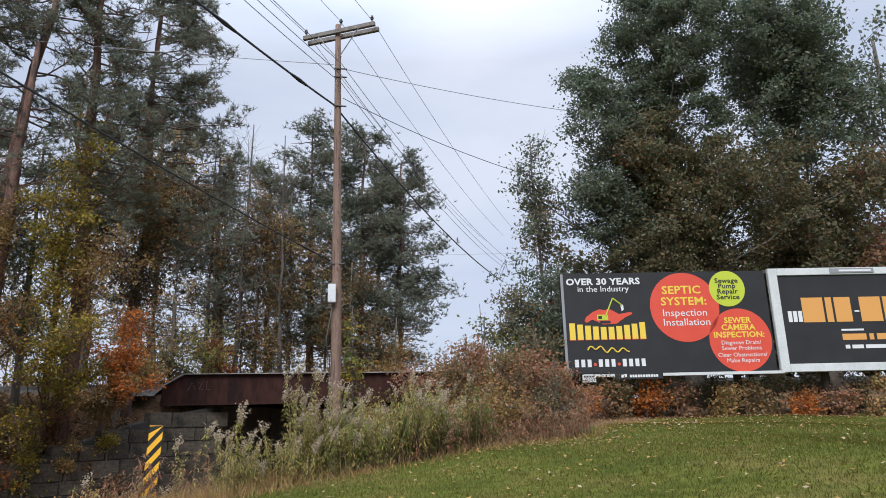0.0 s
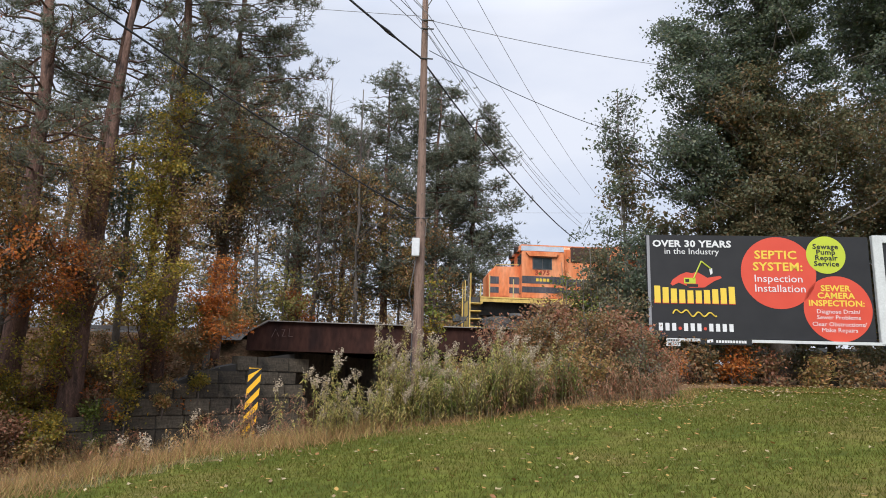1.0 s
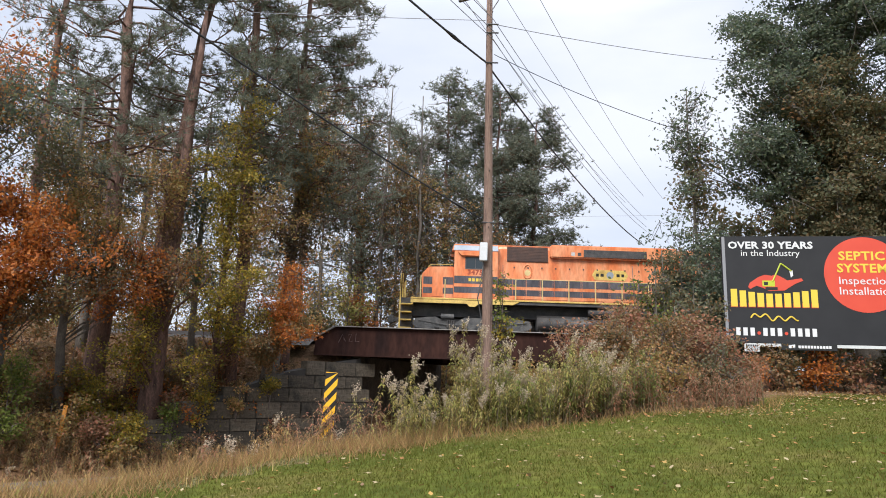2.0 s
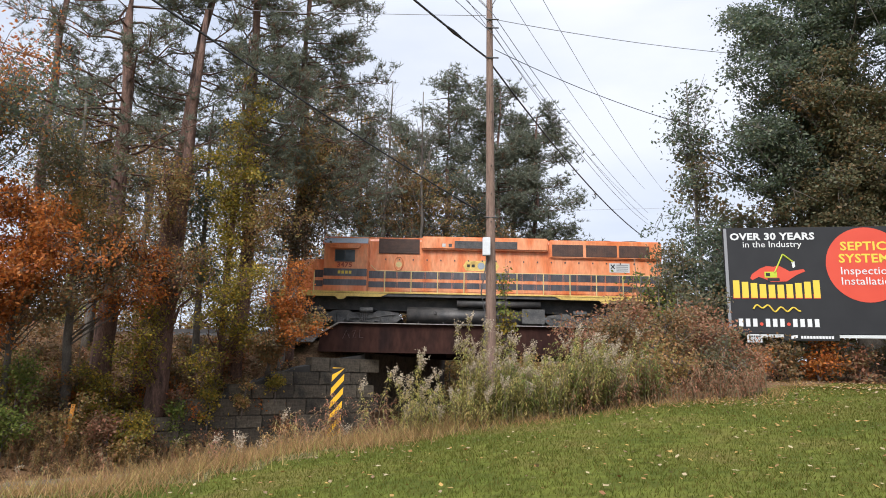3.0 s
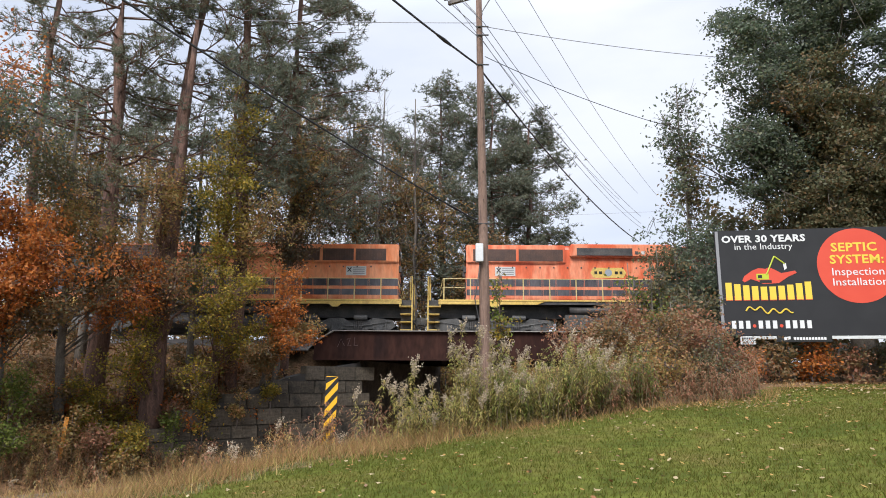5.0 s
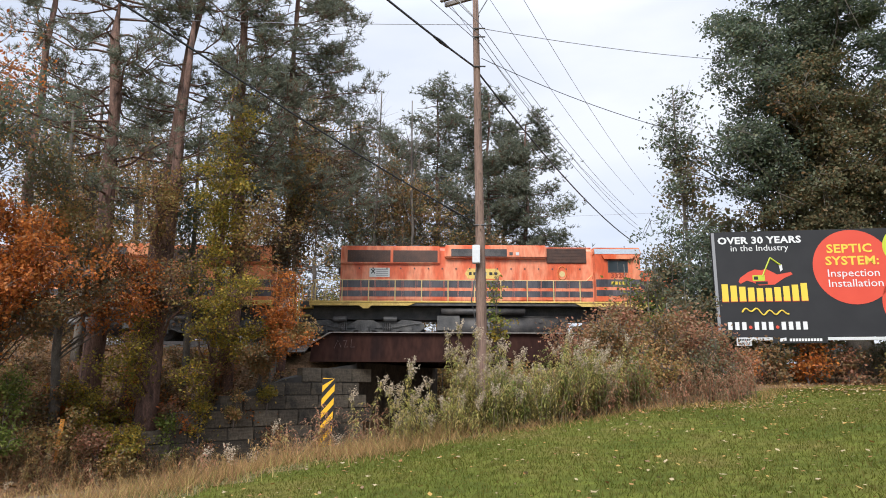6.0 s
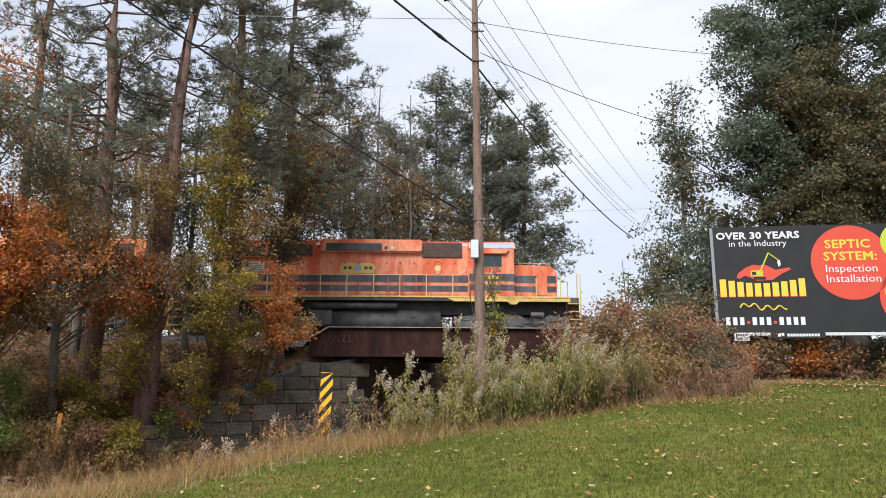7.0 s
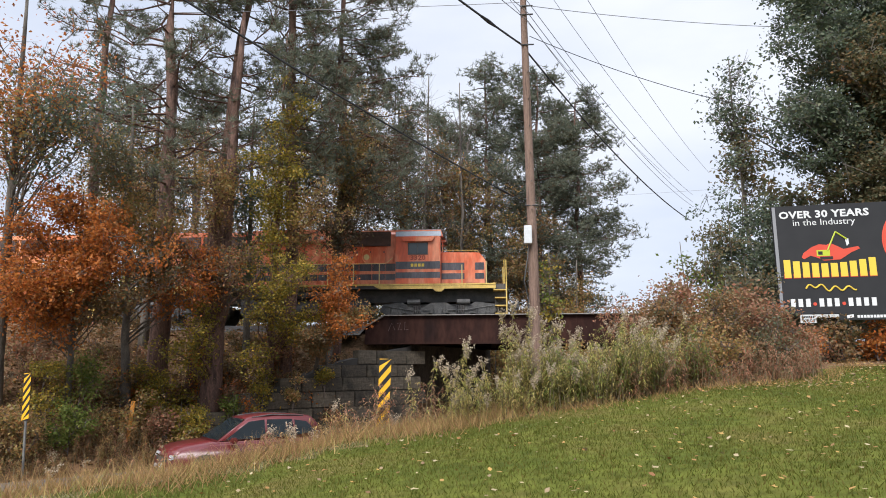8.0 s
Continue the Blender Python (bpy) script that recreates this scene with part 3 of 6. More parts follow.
def build_billboard():
    b = empty("billboard", "charcoal roadside billboard with orange-red circles and white lettering", "billboard", "roadside billboards", BOARD)
    panel = part("panel", box(bmesh.new(), 0, BW, 0, 0.12, 0, BH, 0.008), "vinyl_black", b)
    plate("edge_strip", rect(0.01, 0.1, 0.05, BH - 0.02), -0.002, "vinyl_gray", panel)
    wood_posts(b, (1.55, 5.75), 0.5, BH - 0.3)
    for z in (0.4, 1.6, 2.8):
        part("stringer", box(bmesh.new(), 0.1, BW - 0.1, 0.124, 0.33, z, z + 0.08), "grime", b)
    part("apron_rail", box(bmesh.new(), 0.55, BW + 0.2, -0.06, 0.1, -0.11, -0.02), "white_frame", b, "pale gray lower rail")
    f = -0.003

    def say(t, size, u, v, material, wide=1.0, bold=0.0, spread=1.0):
        letters("lettering", t, size, material, panel, pose(u * BW, f - 0.008, (1 - v) * BH), spread, wide, bold)

    plate("orange_circle", disc(0.592 * BW, (1 - 0.36) * BH, 1.15), f, "vinyl_red", panel)
    plate("orange_circle", disc(0.843 * BW, (1 - 0.698) * BH, 1.03), f, "vinyl_red", panel)
    plate("lime_circle", disc(0.808 * BW, (1 - 0.18) * BH, 0.6), f - 0.004, "vinyl_lime", panel)
    say("OVER 30 YEARS", 0.3, 0.207, 0.09, "vinyl_white", 1.13, 0.01, 1.06)
    say("in the Industry", 0.27, 0.205, 0.165, "vinyl_white", 1.08)
    say("SEPTIC", 0.37, 0.583, 0.19, "vinyl_yellow", 1.12, 0.008, 1.05)
    say("SYSTEM:", 0.37, 0.59, 0.305, "vinyl_yellow", 1.1, 0.008, 1.05)
    say("Inspection", 0.33, 0.59, 0.42, "vinyl_white", 1.1)
    say("Installation", 0.33, 0.595, 0.515, "vinyl_white", 1.1)
    for t, v in (("Sewage", 0.1), ("Pump", 0.155), ("Repair", 0.21), ("Service", 0.268)):
        letters("lettering", t, 0.225, "sign_black", panel, pose(0.808 * BW, f - 0.012, (1 - v) * BH), 1.05, 1.12, 0.005)
    for t, v in (("SEWER", 0.505), ("CAMERA", 0.575), ("INSPECTION:", 0.648)):
        say(t, 0.26, 0.838, v, "vinyl_yellow", 1.08, 0.007, 1.03)
    for t, v in (("Diagnose Drain/", 0.725), ("Sewer Problems", 0.78), ("Clear Obstructions/", 0.845), ("Make Repairs", 0.9)):
        say(t, 0.185, 0.843, v, "vinyl_white", 1.08)
    # digger emblem: a hand-shaped blot, and the machine on it
    ox, oz = 0.105 * BW, (1 - 0.52) * BH
    blot = [(0, 0.12), (0.06, 0.25), (0.3, 0.42), (0.5, 0.5), (0.7, 0.47), (0.82, 0.52), (1.0, 0.42), (1.15, 0.33), (1.55, 0.4), (1.6, 0.33), (1.35, 0.22), (1.2, 0.12), (1.05, 0.02), (0.6, 0.0), (0.42, 0.1), (0.25, 0.16), (0.06, 0.06)]
    plate("emblem_blot", [(ox + x, oz + z) for x, z in blot], f, "vinyl_red", panel)
    bm = bmesh.new()
    prism(bm, rect(ox + 0.42, ox + 0.78, oz + 0.14, oz + 0.32), f - 0.006, f - 0.003)
    for a, c in (((0.72, 0.3), (0.98, 0.86)), ((0.98, 0.86), (1.27, 0.62))):
        tube(bm, [(ox + a[0], f - 0.005, oz + a[1]), (ox + c[0], f - 0.005, oz + c[1])], 0.022, 6)
    part("emblem_digger", bm, "vinyl_lime", panel)
    bm = bmesh.new()
    prism(bm, rect(ox + 0.5, ox + 0.85, oz + 0.03, oz + 0.12), f - 0.007, f - 0.003)
    prism(bm, rect(ox + 0.46, ox + 0.58, oz + 0.18, oz + 0.28), f - 0.01, f - 0.007)
    part("emblem_track", bm, "sign_black", panel)
    plate("emblem_bucket", [(ox + 1.22, oz + 0.62), (ox + 1.31, oz + 0.64), (ox + 1.32, oz + 0.48), (ox + 1.25, oz + 0.42)], f - 0.004, "vinyl_white", panel)
    # brand wordmark as plain slabs that grow to both ends, yellow over red
    x = 0.03 * BW
    for k in range(10):
        w = 0.222
        grow = 0.14 * (abs(k - 4.5) / 4.5) ** 1.6
        z0 = (1 - 0.668) * BH
        top = z0 + 0.4 + grow
        plate("wordmark_shade", rect(x - 0.012, x + w - 0.03, z0 - 0.02, z0 + 0.12), f, "vinyl_red", panel)
        plate("wordmark_slab", rect(x, x + w * 0.84, z0, top), f - 0.004, "vinyl_yellow", panel)
        x += 0.256
    bm = bmesh.new()
    z0 = (1 - 0.775) * BH
    tube(bm, [(0.11 * BW + 1.35 * q, f - 0.004, z0 + 0.09 * math.sin(q * 24) * (1 - 0.4 * q) + 0.12 * math.exp(-((q - 0.2) / 0.13) ** 2)) for q in np.linspace(0, 1, 40)], 0.025, 5)
    part("wordmark_script", bm, "vinyl_yellow", panel)
    # plain bars in place of the digits
    x, z0 = 0.045 * BW, (1 - 0.935) * BH
    for group, count in enumerate((3, 3, 4)):
        for k in range(count):
            plate("digit_bar", rect(x, x + 0.125, z0, z0 + 0.24), f, "vinyl_white", panel)
            x += 0.205
        if group < 2:
            plate("dot", disc(x + 0.04, z0 + 0.08, 0.05, 16), f, "vinyl_red", panel)
            x += 0.16
    tag = part("plaque", box(bmesh.new(), 1.55, 3.1, -0.09, -0.065, -0.2, 0.0, 0.005), "sign_black", b, "black plaque with a white mark")
    for k in range(11):
        plate("plaque_bar", rect(2.02 + 0.085 * k, 2.085 + 0.085 * k, -0.14, -0.06), -0.0905, "vinyl_white", tag)
    plate("plaque_mark", [(1.75, -0.15), (1.93, -0.12), (1.93, -0.03), (1.75, -0.06)], -0.0905, "vinyl_white", tag)
    small = part("number_tag", box(bmesh.new(), 0.5, 0.93, -0.09, -0.065, -0.27, -0.03, 0.004), "white_frame", b, "small white number tag")
    letters("lettering", "22503", 0.13, "sign_black", small, pose(0.715, -0.094, -0.2), 1.0, 1.1)
    for k in range(7):
        plate("bar", rect(0.54 + k * 0.05, 0.575 + k * 0.05, -0.12, -0.06), -0.0905, "sign_black", small)


def build_billboard_two():
    b = empty("billboard", "black poster billboard in a white frame with amber shapes", "billboard", "roadside billboards", BOARD @ pose(6.98, -0.02, -0.08, 0, 0, 0))
    W, H = 7.4, 3.42
    panel = part("panel", box(bmesh.new(), 0.3, W - 0.3, 0, 0.1, 0.28, H - 0.24), "vinyl_black", b)
    for n, x0, x1, z0, z1 in (("frame_side", 0, 0.3, 0, H), ("frame_side", W - 0.3, W, 0, H), ("frame_bottom", 0.3, W - 0.3, 0, 0.26), ("frame_top", 0.3, W - 0.3, H - 0.24, H)):
        part(n, box(bmesh.new(), x0, x1, -0.05, 0.1, z0, z1, 0.012), "white_frame", b)
    wood_posts(b, (1.7, 5.7), 0.5, H - 0.3)
    for z in (0.4, 1.6, 2.8):
        part("stringer", box(bmesh.new(), 0.1, W - 0.1, 0.104, 0.33, z, z + 0.08), "grime", b)
    f = -0.003
    # brand wordmark as plain slanted slabs
    x = 1.0
    for k in range(8):
        if k == 3:
            plate("dash", rect(x + 0.02, x + 0.18, 1.92, 1.97), f, "vinyl_white", panel)
            x += 0.22
        w = (0.72, 0.22, 0.55, 0.72, 0.5, 0.5, 0.5, 0.5)[k]
        plate("wordmark_slab", rect(x, x + w, 1.6, 2.42), f, "vinyl_gold", panel)
        x += w + 0.08
    for k in range(3):
        plate("digit_bar", rect(0.5 + k * 0.17, 0.63 + k * 0.17, 1.62, 1.98), f, "vinyl_white", panel)
    plate("caption_bar", rect(2.2, 2.95, 1.3, 1.36), f, "vinyl_white", panel)
    for a, c in ((2.2, 3.0), (3.1, 3.25), (3.35, 4.4)):
        plate("name_bar", rect(a, c, 1.0, 1.2), f, "vinyl_gold", panel)
    for a, c in ((2.25, 2.4), (2.47, 2.85), (2.92, 3.6), (3.7, 4.4)):
        plate("address_bar", rect(a, c, 0.72, 0.84), f, "vinyl_white", panel)
    tag = part("plaque", box(bmesh.new(), 2.1, 3.6, -0.075, -0.052, H - 0.19, H - 0.03, 0.004), "vinyl_gray", b)
    plate("plaque_bar", rect(2.4, 3.5, H - 0.14, H - 0.08), -0.0755, "vinyl_white", tag)


build_billboard()
build_billboard_two()


# ---- locomotives: x runs from the long hood's end to the nose, z from the rail ----
MID = 8.0


def build_loco(name_label, number, group, paint, s0, s1, hl, cx1, nx, grilles, blister, louvre, intake, sign, plaque, ring_x, tank, trucks, posts, h0=0.0):
    L = empty("locomotive", name_label, "locomotive", group)
    hw, sw = 0.92, 1.52
    # underframe and walkway
    bm = bmesh.new()
    box(bm, s0, s1, -sw + 0.05, sw - 0.05, 1.62, 1.78)
    box(bm, s0 + 0.05, s1 - 0.05, -0.7, 0.7, 1.05, 1.62)
    part("underframe", bm, "grime", L)
    for s in (-1, 1):
        bm = bmesh.new()
        y0, y1 = sorted((s * sw, s * (sw - 0.05)))
        box(bm, s0, s1, y0, y1, 1.755, 1.83, 0.01)
        c0, c1 = trucks
        prism(bm, [(hl - 1.0, 1.74), (s1, 1.74), (s1, 1.59), (c1 + 0.3, 1.59), (c1 + 0.15, 1.46), (c1 - 0.1, 1.46), (c1 - 0.25, 1.59), (hl - 0.7, 1.59)], y0, y1)
        prism(bm, [(s0, 1.74), (c0 + 2.3, 1.74), (c0 + 2.0, 1.61), (c0 + 0.3, 1.61), (c0 + 0.15, 1.48), (c0 - 0.1, 1.48), (c0 - 0.25, 1.61), (s0, 1.61)], y0, y1)
        part("sill", bm, "yellow", L, "yellow side sill")
    part("walkway", box(bmesh.new(), s0, s1, -sw + 0.06, sw - 0.06, 1.784, 1.83), "grime", L)
    # long hood with a chamfered roof
    prof = [(-hw, 1.84), (hw, 1.84), (hw, 4.3), (hw - 0.22, 4.48), (-hw + 0.22, 4.48), (-hw, 4.3)]
    bm = bmesh.new()
    rings = [[bm.verts.new((x, y, z)) for y, z in prof] for x in (h0, hl)]
    for i in range(6):
        bm.faces.new((rings[0][i], rings[0][(i + 1) % 6], rings[1][(i + 1) % 6], rings[1][i]))
    bm.faces.new(rings[0][::-1]), bm.faces.new(rings[1])
    bmesh.ops.recalc_face_normals(bm, faces=bm.faces)
    hood = part("long_hood", bm, paint, L)
    part("roof_edge", box(bmesh.new(), h0, hl, -hw + 0.2, hw - 0.2, 4.484, 4.53, 0.015), paint, hood)
    # radiator end: wider upper body with grilles
    part("radiator_housing", box(bmesh.new(), h0, grilles[-1][1] + 0.12, -hw - 0.12, hw + 0.12, 3.62, 4.5, 0.05), paint, hood)
    for s in (-1, 1):
        for x0, x1 in grilles:
            g = part("grille", box(bmesh.new(), x0, x1, *sorted((s * (hw + 0.1), s * (hw + 0.14))), 3.72, 4.28), "grille", hood, "brown radiator grille")
            bm = bmesh.new()
            n = int((x1 - x0) / 0.12)
            for k in range(n):
                xx = x0 + 0.03 + k * (x1 - x0 - 0.04) / n
                box(bm, xx, xx + 0.03, *sorted((s * (hw + 0.141), s * (hw + 0.155))), 3.74, 4.26)
            part("slats", bm, "grille", g)
        # dynamic brake blister
        g = part("brake_blister", box(bmesh.new(), *blister, *sorted((s * (hw - 0.3), s * (hw + 0.24))), 3.92, 4.54, 0.06), paint, hood)
        part("louvre", box(bmesh.new(), *louvre, *sorted((s * (hw + 0.225), s * (hw + 0.25))), 3.99, 4.34), "grime", g, "black brake louvre")
        for k in range(2):
            part("louvre", box(bmesh.new(), louvre[1] + 0.12 + 0.3 * k, louvre[1] + 0.28 + 0.3 * k, *sorted((s * (hw + 0.225), s * (hw + 0.25))), 4.05, 4.2), "grime" if k == 0 else "white_frame", g)
        part("intake_panel", box(bmesh.new(), *intake, *sorted((s * (hw - 0.1), s * (hw + 0.06))), 3.72, 4.42, 0.01), "grille", hood, "dark central air intake")
        for n_ in range(9):
            zz = 3.76 + n_ * 0.072
            part("intake_slat", box(bmesh.new(), intake[0] + 0.04, intake[1] - 0.04, *sorted((s * (hw + 0.061), s * (hw + 0.07))), zz, zz + 0.03), "grille", hood)
        # two black bands, over which the doors stand proud in the same colours
        for z0, z1 in ((2.1, 2.38), (2.53, 2.88)):
            part("band", box(bmesh.new(), h0 + 0.02, hl - 0.03, *sorted((s * (hw + 0.002), s * (hw + 0.008))), z0, z1), "black_paint", hood, "black painted band")
        for k in range(int((hl - 0.45) / 0.65)):
            x0 = 0.35 + k * 0.65
            door = part("door", box(bmesh.new(), x0, x0 + 0.6, *sorted((s * (hw - 0.02), s * (hw + 0.022))), 1.95, 3.5 if k < 6 else 3.66, 0.008), paint, hood)
            for z0, z1 in ((2.1, 2.38), (2.53, 2.88)):
                part("band", box(bmesh.new(), x0 + 0.01, x0 + 0.59, *sorted((s * (hw + 0.0225), s * (hw + 0.026))), z0, z1), "black_paint", door)
            for z0 in (2.52, 3.4):
                part("latch", box(bmesh.new(), x0 + 0.5, x0 + 0.56, *sorted((s * (hw + 0.02), s * (hw + 0.05))), z0, z0 + 0.07), "grime", door)
        # handrail
        part("handrail", tube(bmesh.new(), [(s0 + 0.1, s * 1.46, 2.35), (s0 + 0.2, s * 1.46, 2.8), (3, s * 1.46, 2.8), (7, s * 1.46, 2.8), (hl - 0.45, s * 1.46, 2.8), (hl - 0.15, s * 1.3, 3.1)], 0.018, 6), "rail_paint", L)
        for x in np.arange(posts, hl - 0.5, 1.22):
            part("stanchion", rod(bmesh.new(), (x, s * 1.46, 1.83), (x, s * 1.46, 2.8), 0.026, n=6), "rail_paint", L)
        # warning sign, shield-shaped logo and numbers
        sg = part("safety_sign", box(bmesh.new(), sign, sign + 0.95, *sorted((s * (hw + 0.027), s * (hw + 0.034))), 3.02, 3.46), "white_frame", L, "white safety sign with dark bars")
        for k in range(4):
            part("bar", box(bmesh.new(), *((sign + 0.32, sign + 0.88) if s < 0 else (sign + 0.07, sign + 0.62)), *sorted((s * (hw + 0.035), s * (hw + 0.037))), 3.08 + 0.09 * k, 3.12 + 0.09 * k), "vinyl_gray", sg)
        for a in (1, -1):
            xc = sign + 0.17 if s < 0 else sign + 0.79
            part("cross_bar", prism(bmesh.new(), [(xc - 0.11 * a, 3.2), (xc - 0.07 * a, 3.17), (xc + 0.11 * a, 3.38), (xc + 0.07 * a, 3.41)], *sorted((s * (hw + 0.035), s * (hw + 0.037)))), "sign_black", sg)
        lg = part("logo_plaque", prism(bmesh.new(), [(plaque + a, 3.2 + c) for a, c in ((-0.85, 0), (-0.7, 0.24), (0.7, 0.24), (0.85, 0), (0.7, -0.24), (-0.7, -0.24))], *sorted((s * (hw + 0.027), s * (hw + 0.032)))), "yellow", L, "yellow and black railway emblem")
        for k, (a, c) in enumerate(((-0.66, -0.53), (-0.45, -0.3), (0.3, 0.45), (0.53, 0.66))):
            part("emblem_bar", box(bmesh.new(), plaque + a, plaque + c, *sorted((s * (hw + 0.033), s * (hw + 0.035))), 3.13, 3.27), "sign_black", lg)
        part("emblem_core", prism(bmesh.new(), disc(plaque, 3.2, 0.17, 20), *sorted((s * (hw + 0.033), s * (hw + 0.035)))), "gray_roof", lg)
        ring = bmesh.new()
        tube(ring, [(ring_x + 0.2 * math.cos(a), s * (hw + 0.03), 3.25 + 0.32 * math.sin(a)) for a in np.linspace(0, 6.28, 24)], 0.03, 4)
        part("round_emblem", ring, "orange_pale", L)
        part("emblem_patch", prism(bmesh.new(), disc(ring_x, 3.2, 0.14, 16), *sorted((s * (hw + 0.025), s * (hw + 0.03)))), "rail_paint", L)
    # roof fans and stack
    for x in (0.9, 2.2, 3.5):
        part("roof_fan", rod(bmesh.new(), (x, 0, 4.5), (x, 0, 4.62), 0.62, 0.58, 20), "grime", hood)
    for x in (blister[0] + 1.1, blister[0] + 2.5):
        part("roof_fan", rod(bmesh.new(), (x, 0, 4.53), (x, 0, 4.64), 0.55, 0.52, 20), "grime", hood)
    part("exhaust_stack", box(bmesh.new(), blister[1] - 0.6, blister[1] + 0.1, -0.35, 0.35, 4.53, 4.66, 0.03), "grime", hood)
    # rear end
    part("rear_light", rod(bmesh.new(), (h0 - 0.08, 0, 4.1), (h0, 0, 4.1), 0.2, n=14), "lamp", hood)
    for s in (-1, 1):
        part("number_board", box(bmesh.new(), h0 - 0.06, h0, *sorted((s * 0.35, s * 0.85)), 4.0, 4.25), "sign_black", hood)
        for z0, z1 in ((2.1, 2.38), (2.53, 2.88)):
            part("band", prism(bmesh.new(), rect(h0 - 0.008, h0 - 0.002, z0, z1), *sorted((s * 0.1, s * hw))), "black_paint", hood)
        part("sand_filler", box(bmesh.new(), h0 - 0.12, h0, *sorted((s * 0.5, s * 0.8)), 3.2, 3.5, 0.02), "grime", hood)
    # cab
    cx0, cw = hl, 1.45
    cab = part("cab", box(bmesh.new(), cx0, cx1, -cw, cw, 1.84, 4.1, 0.02), paint, L)
    part("cab_roof", prism(bmesh.new(), [(cx0 - 0.02, 4.1), (cx1 + 0.12, 4.1), (cx1 + 0.02, 4.4), (cx0 - 0.02, 4.4)], -cw + 0.12, cw - 0.12), paint, cab)
    for s in (-1, 1):
        bm = bmesh.new()
        vs = [bm.verts.new(v) for v in ((cx0, s * (cw + 0.02), 4.08), (cx1 + 0.05, s * (cw + 0.02), 4.08), (cx1, s * (cw - 0.16), 4.42), (cx0, s * (cw - 0.16), 4.42), (cx0, s * (cw - 0.25), 4.1), (cx1, s * (cw - 0.25), 4.1))]
        for q in ((0, 1, 2, 3), (0, 4, 5, 1), (0, 3, 4), (1, 5, 2), (2, 5, 4, 3)):
            bm.faces.new([vs[i] for i in q])
        bmesh.ops.recalc_face_normals(bm, faces=bm.faces)
        part("cab_eave", bm, "gray_roof", cab, "gray sloped cab eave")
        win = part("window", box(bmesh.new(), cx0 + 0.58, cx0 + 1.52, *sorted((s * (cw - 0.02), s * (cw + 0.012))), 3.2, 3.78), "grime", cab)
        for x0, x1 in ((cx0 + 0.63, cx0 + 1.03), (cx0 + 1.06, cx0 + 1.47)):
            part("pane", box(bmesh.new(), x0, x1, *sorted((s * (cw + 0.0125), s * (cw + 0.017))), 3.25, 3.73), "glass", win)
        part("awning", prism(bmesh.new(), [(cx0 + 0.4, 3.82), (cx0 + 1.7, 3.82), (cx0 + 1.85, 4.0), (cx0 + 0.3, 4.0)], *sorted((s * cw, s * (cw + 0.14)))), paint, cab)
        for z0, z1 in ((2.53, 2.88), (2.1, 2.38)):
            part("band", box(bmesh.new(), cx0 + 0.01, cx1 - 0.01, *sorted((s * (cw + 0.002), s * (cw + 0.006))), z0, z1), "black_paint", cab)
        side = pose(cx0 + 1.05, s * (cw + 0.01), 3.05, 0, 0, 0 if s < 0 else 180)
        letters("number", number, 0.3, "faded_mark", cab, side, 1.1, 1.1, 0.01)
        for k in range(4):
            part("reporting_bar", box(bmesh.new(), cx0 + 0.72 + 0.17 * k, cx0 + 0.84 + 0.17 * k, *sorted((s * (cw + 0.0065), s * (cw + 0.009))), 2.64, 2.78), "vinyl_yellow", cab)
        part("grab_iron", tube(bmesh.new(), [(cx0 - 0.12, s * 1.2, 2.9), (cx0 - 0.08, s * 1.48, 3.2), (cx0 - 0.02, s * 1.5, 3.45)], 0.018, 5), paint, cab)
        part("windscreen", box(bmesh.new(), cx1 - 0.01, cx1 + 0.015, *sorted((s * 0.45, s * 1.3)), 3.45, 3.95), "glass", cab)
        part("number_board", box(bmesh.new(), cx1 - 0.02, cx1 + 0.2, *sorted((s * 0.35, s * 0.95)), 4.08, 4.32, 0.02), "sign_black", cab)
    part("headlight", rod(bmesh.new(), (cx1, 0, 4.2), (cx1 + 0.2, 0, 4.2), 0.15, n=14), "lamp", cab)
    horn = part("horn", rod(bmesh.new(), (cx1 - 0.4, -0.2, 4.56), (cx1 + 0.05, -0.2, 4.56), 0.03, 0.09, 10), "grime", cab)
    rod_bm = rod(bmesh.new(), (cx1 - 0.35, -0.2, 4.38), (cx1 - 0.35, -0.2, 4.72), 0.02, n=6)
    part("horn_post", rod_bm, "grime", horn)
    # nose
    bm = bmesh.new()
    prism(bm, [(cx1, 1.84), (nx - 0.04, 1.84), (nx, 3.0), (nx - 0.3, 3.36), (cx1, 3.4)], -hw, hw)
    bmesh.ops.bevel(bm, geom=[e for e in bm.edges], offset=0.04, segments=2, affect="EDGES", clamp_overlap=True)
    nose = part("nose", bm, paint, L)
    for s in (-1, 1):
        for z0, z1 in ((2.53, 2.88), (2.1, 2.38)):
            part("band", box(bmesh.new(), cx1 + 0.02, nx - 0.08, *sorted((s * (hw + 0.002), s * (hw + 0.006))), z0, z1), "black_paint", nose)
        part("nose_rail", tube(bmesh.new(), [(cx1 + 0.05, s * 0.86, 3.5), (nx - 0.4, s * 0.86, 3.47), (nx - 0.3, s * 0.86, 3.35)], 0.015, 5), "yellow", nose)
        part("nose_door", box(bmesh.new(), nx - 1.0, nx - 0.5, *sorted((s * (hw - 0.01), s * (hw + 0.02))), 1.95, 3.1, 0.01), paint, nose)
        part("stanchion", rod(bmesh.new(), (nx + 0.02, s * 1.46, 1.83), (nx + 0.02, s * 1.46, 2.85), 0.026, n=6), "rail_paint", L)
        part("stanchion", rod(bmesh.new(), (nx - 1.1, s * 1.46, 1.83), (nx - 1.1, s * 1.46, 2.7), 0.026, n=6), "rail_paint", L)
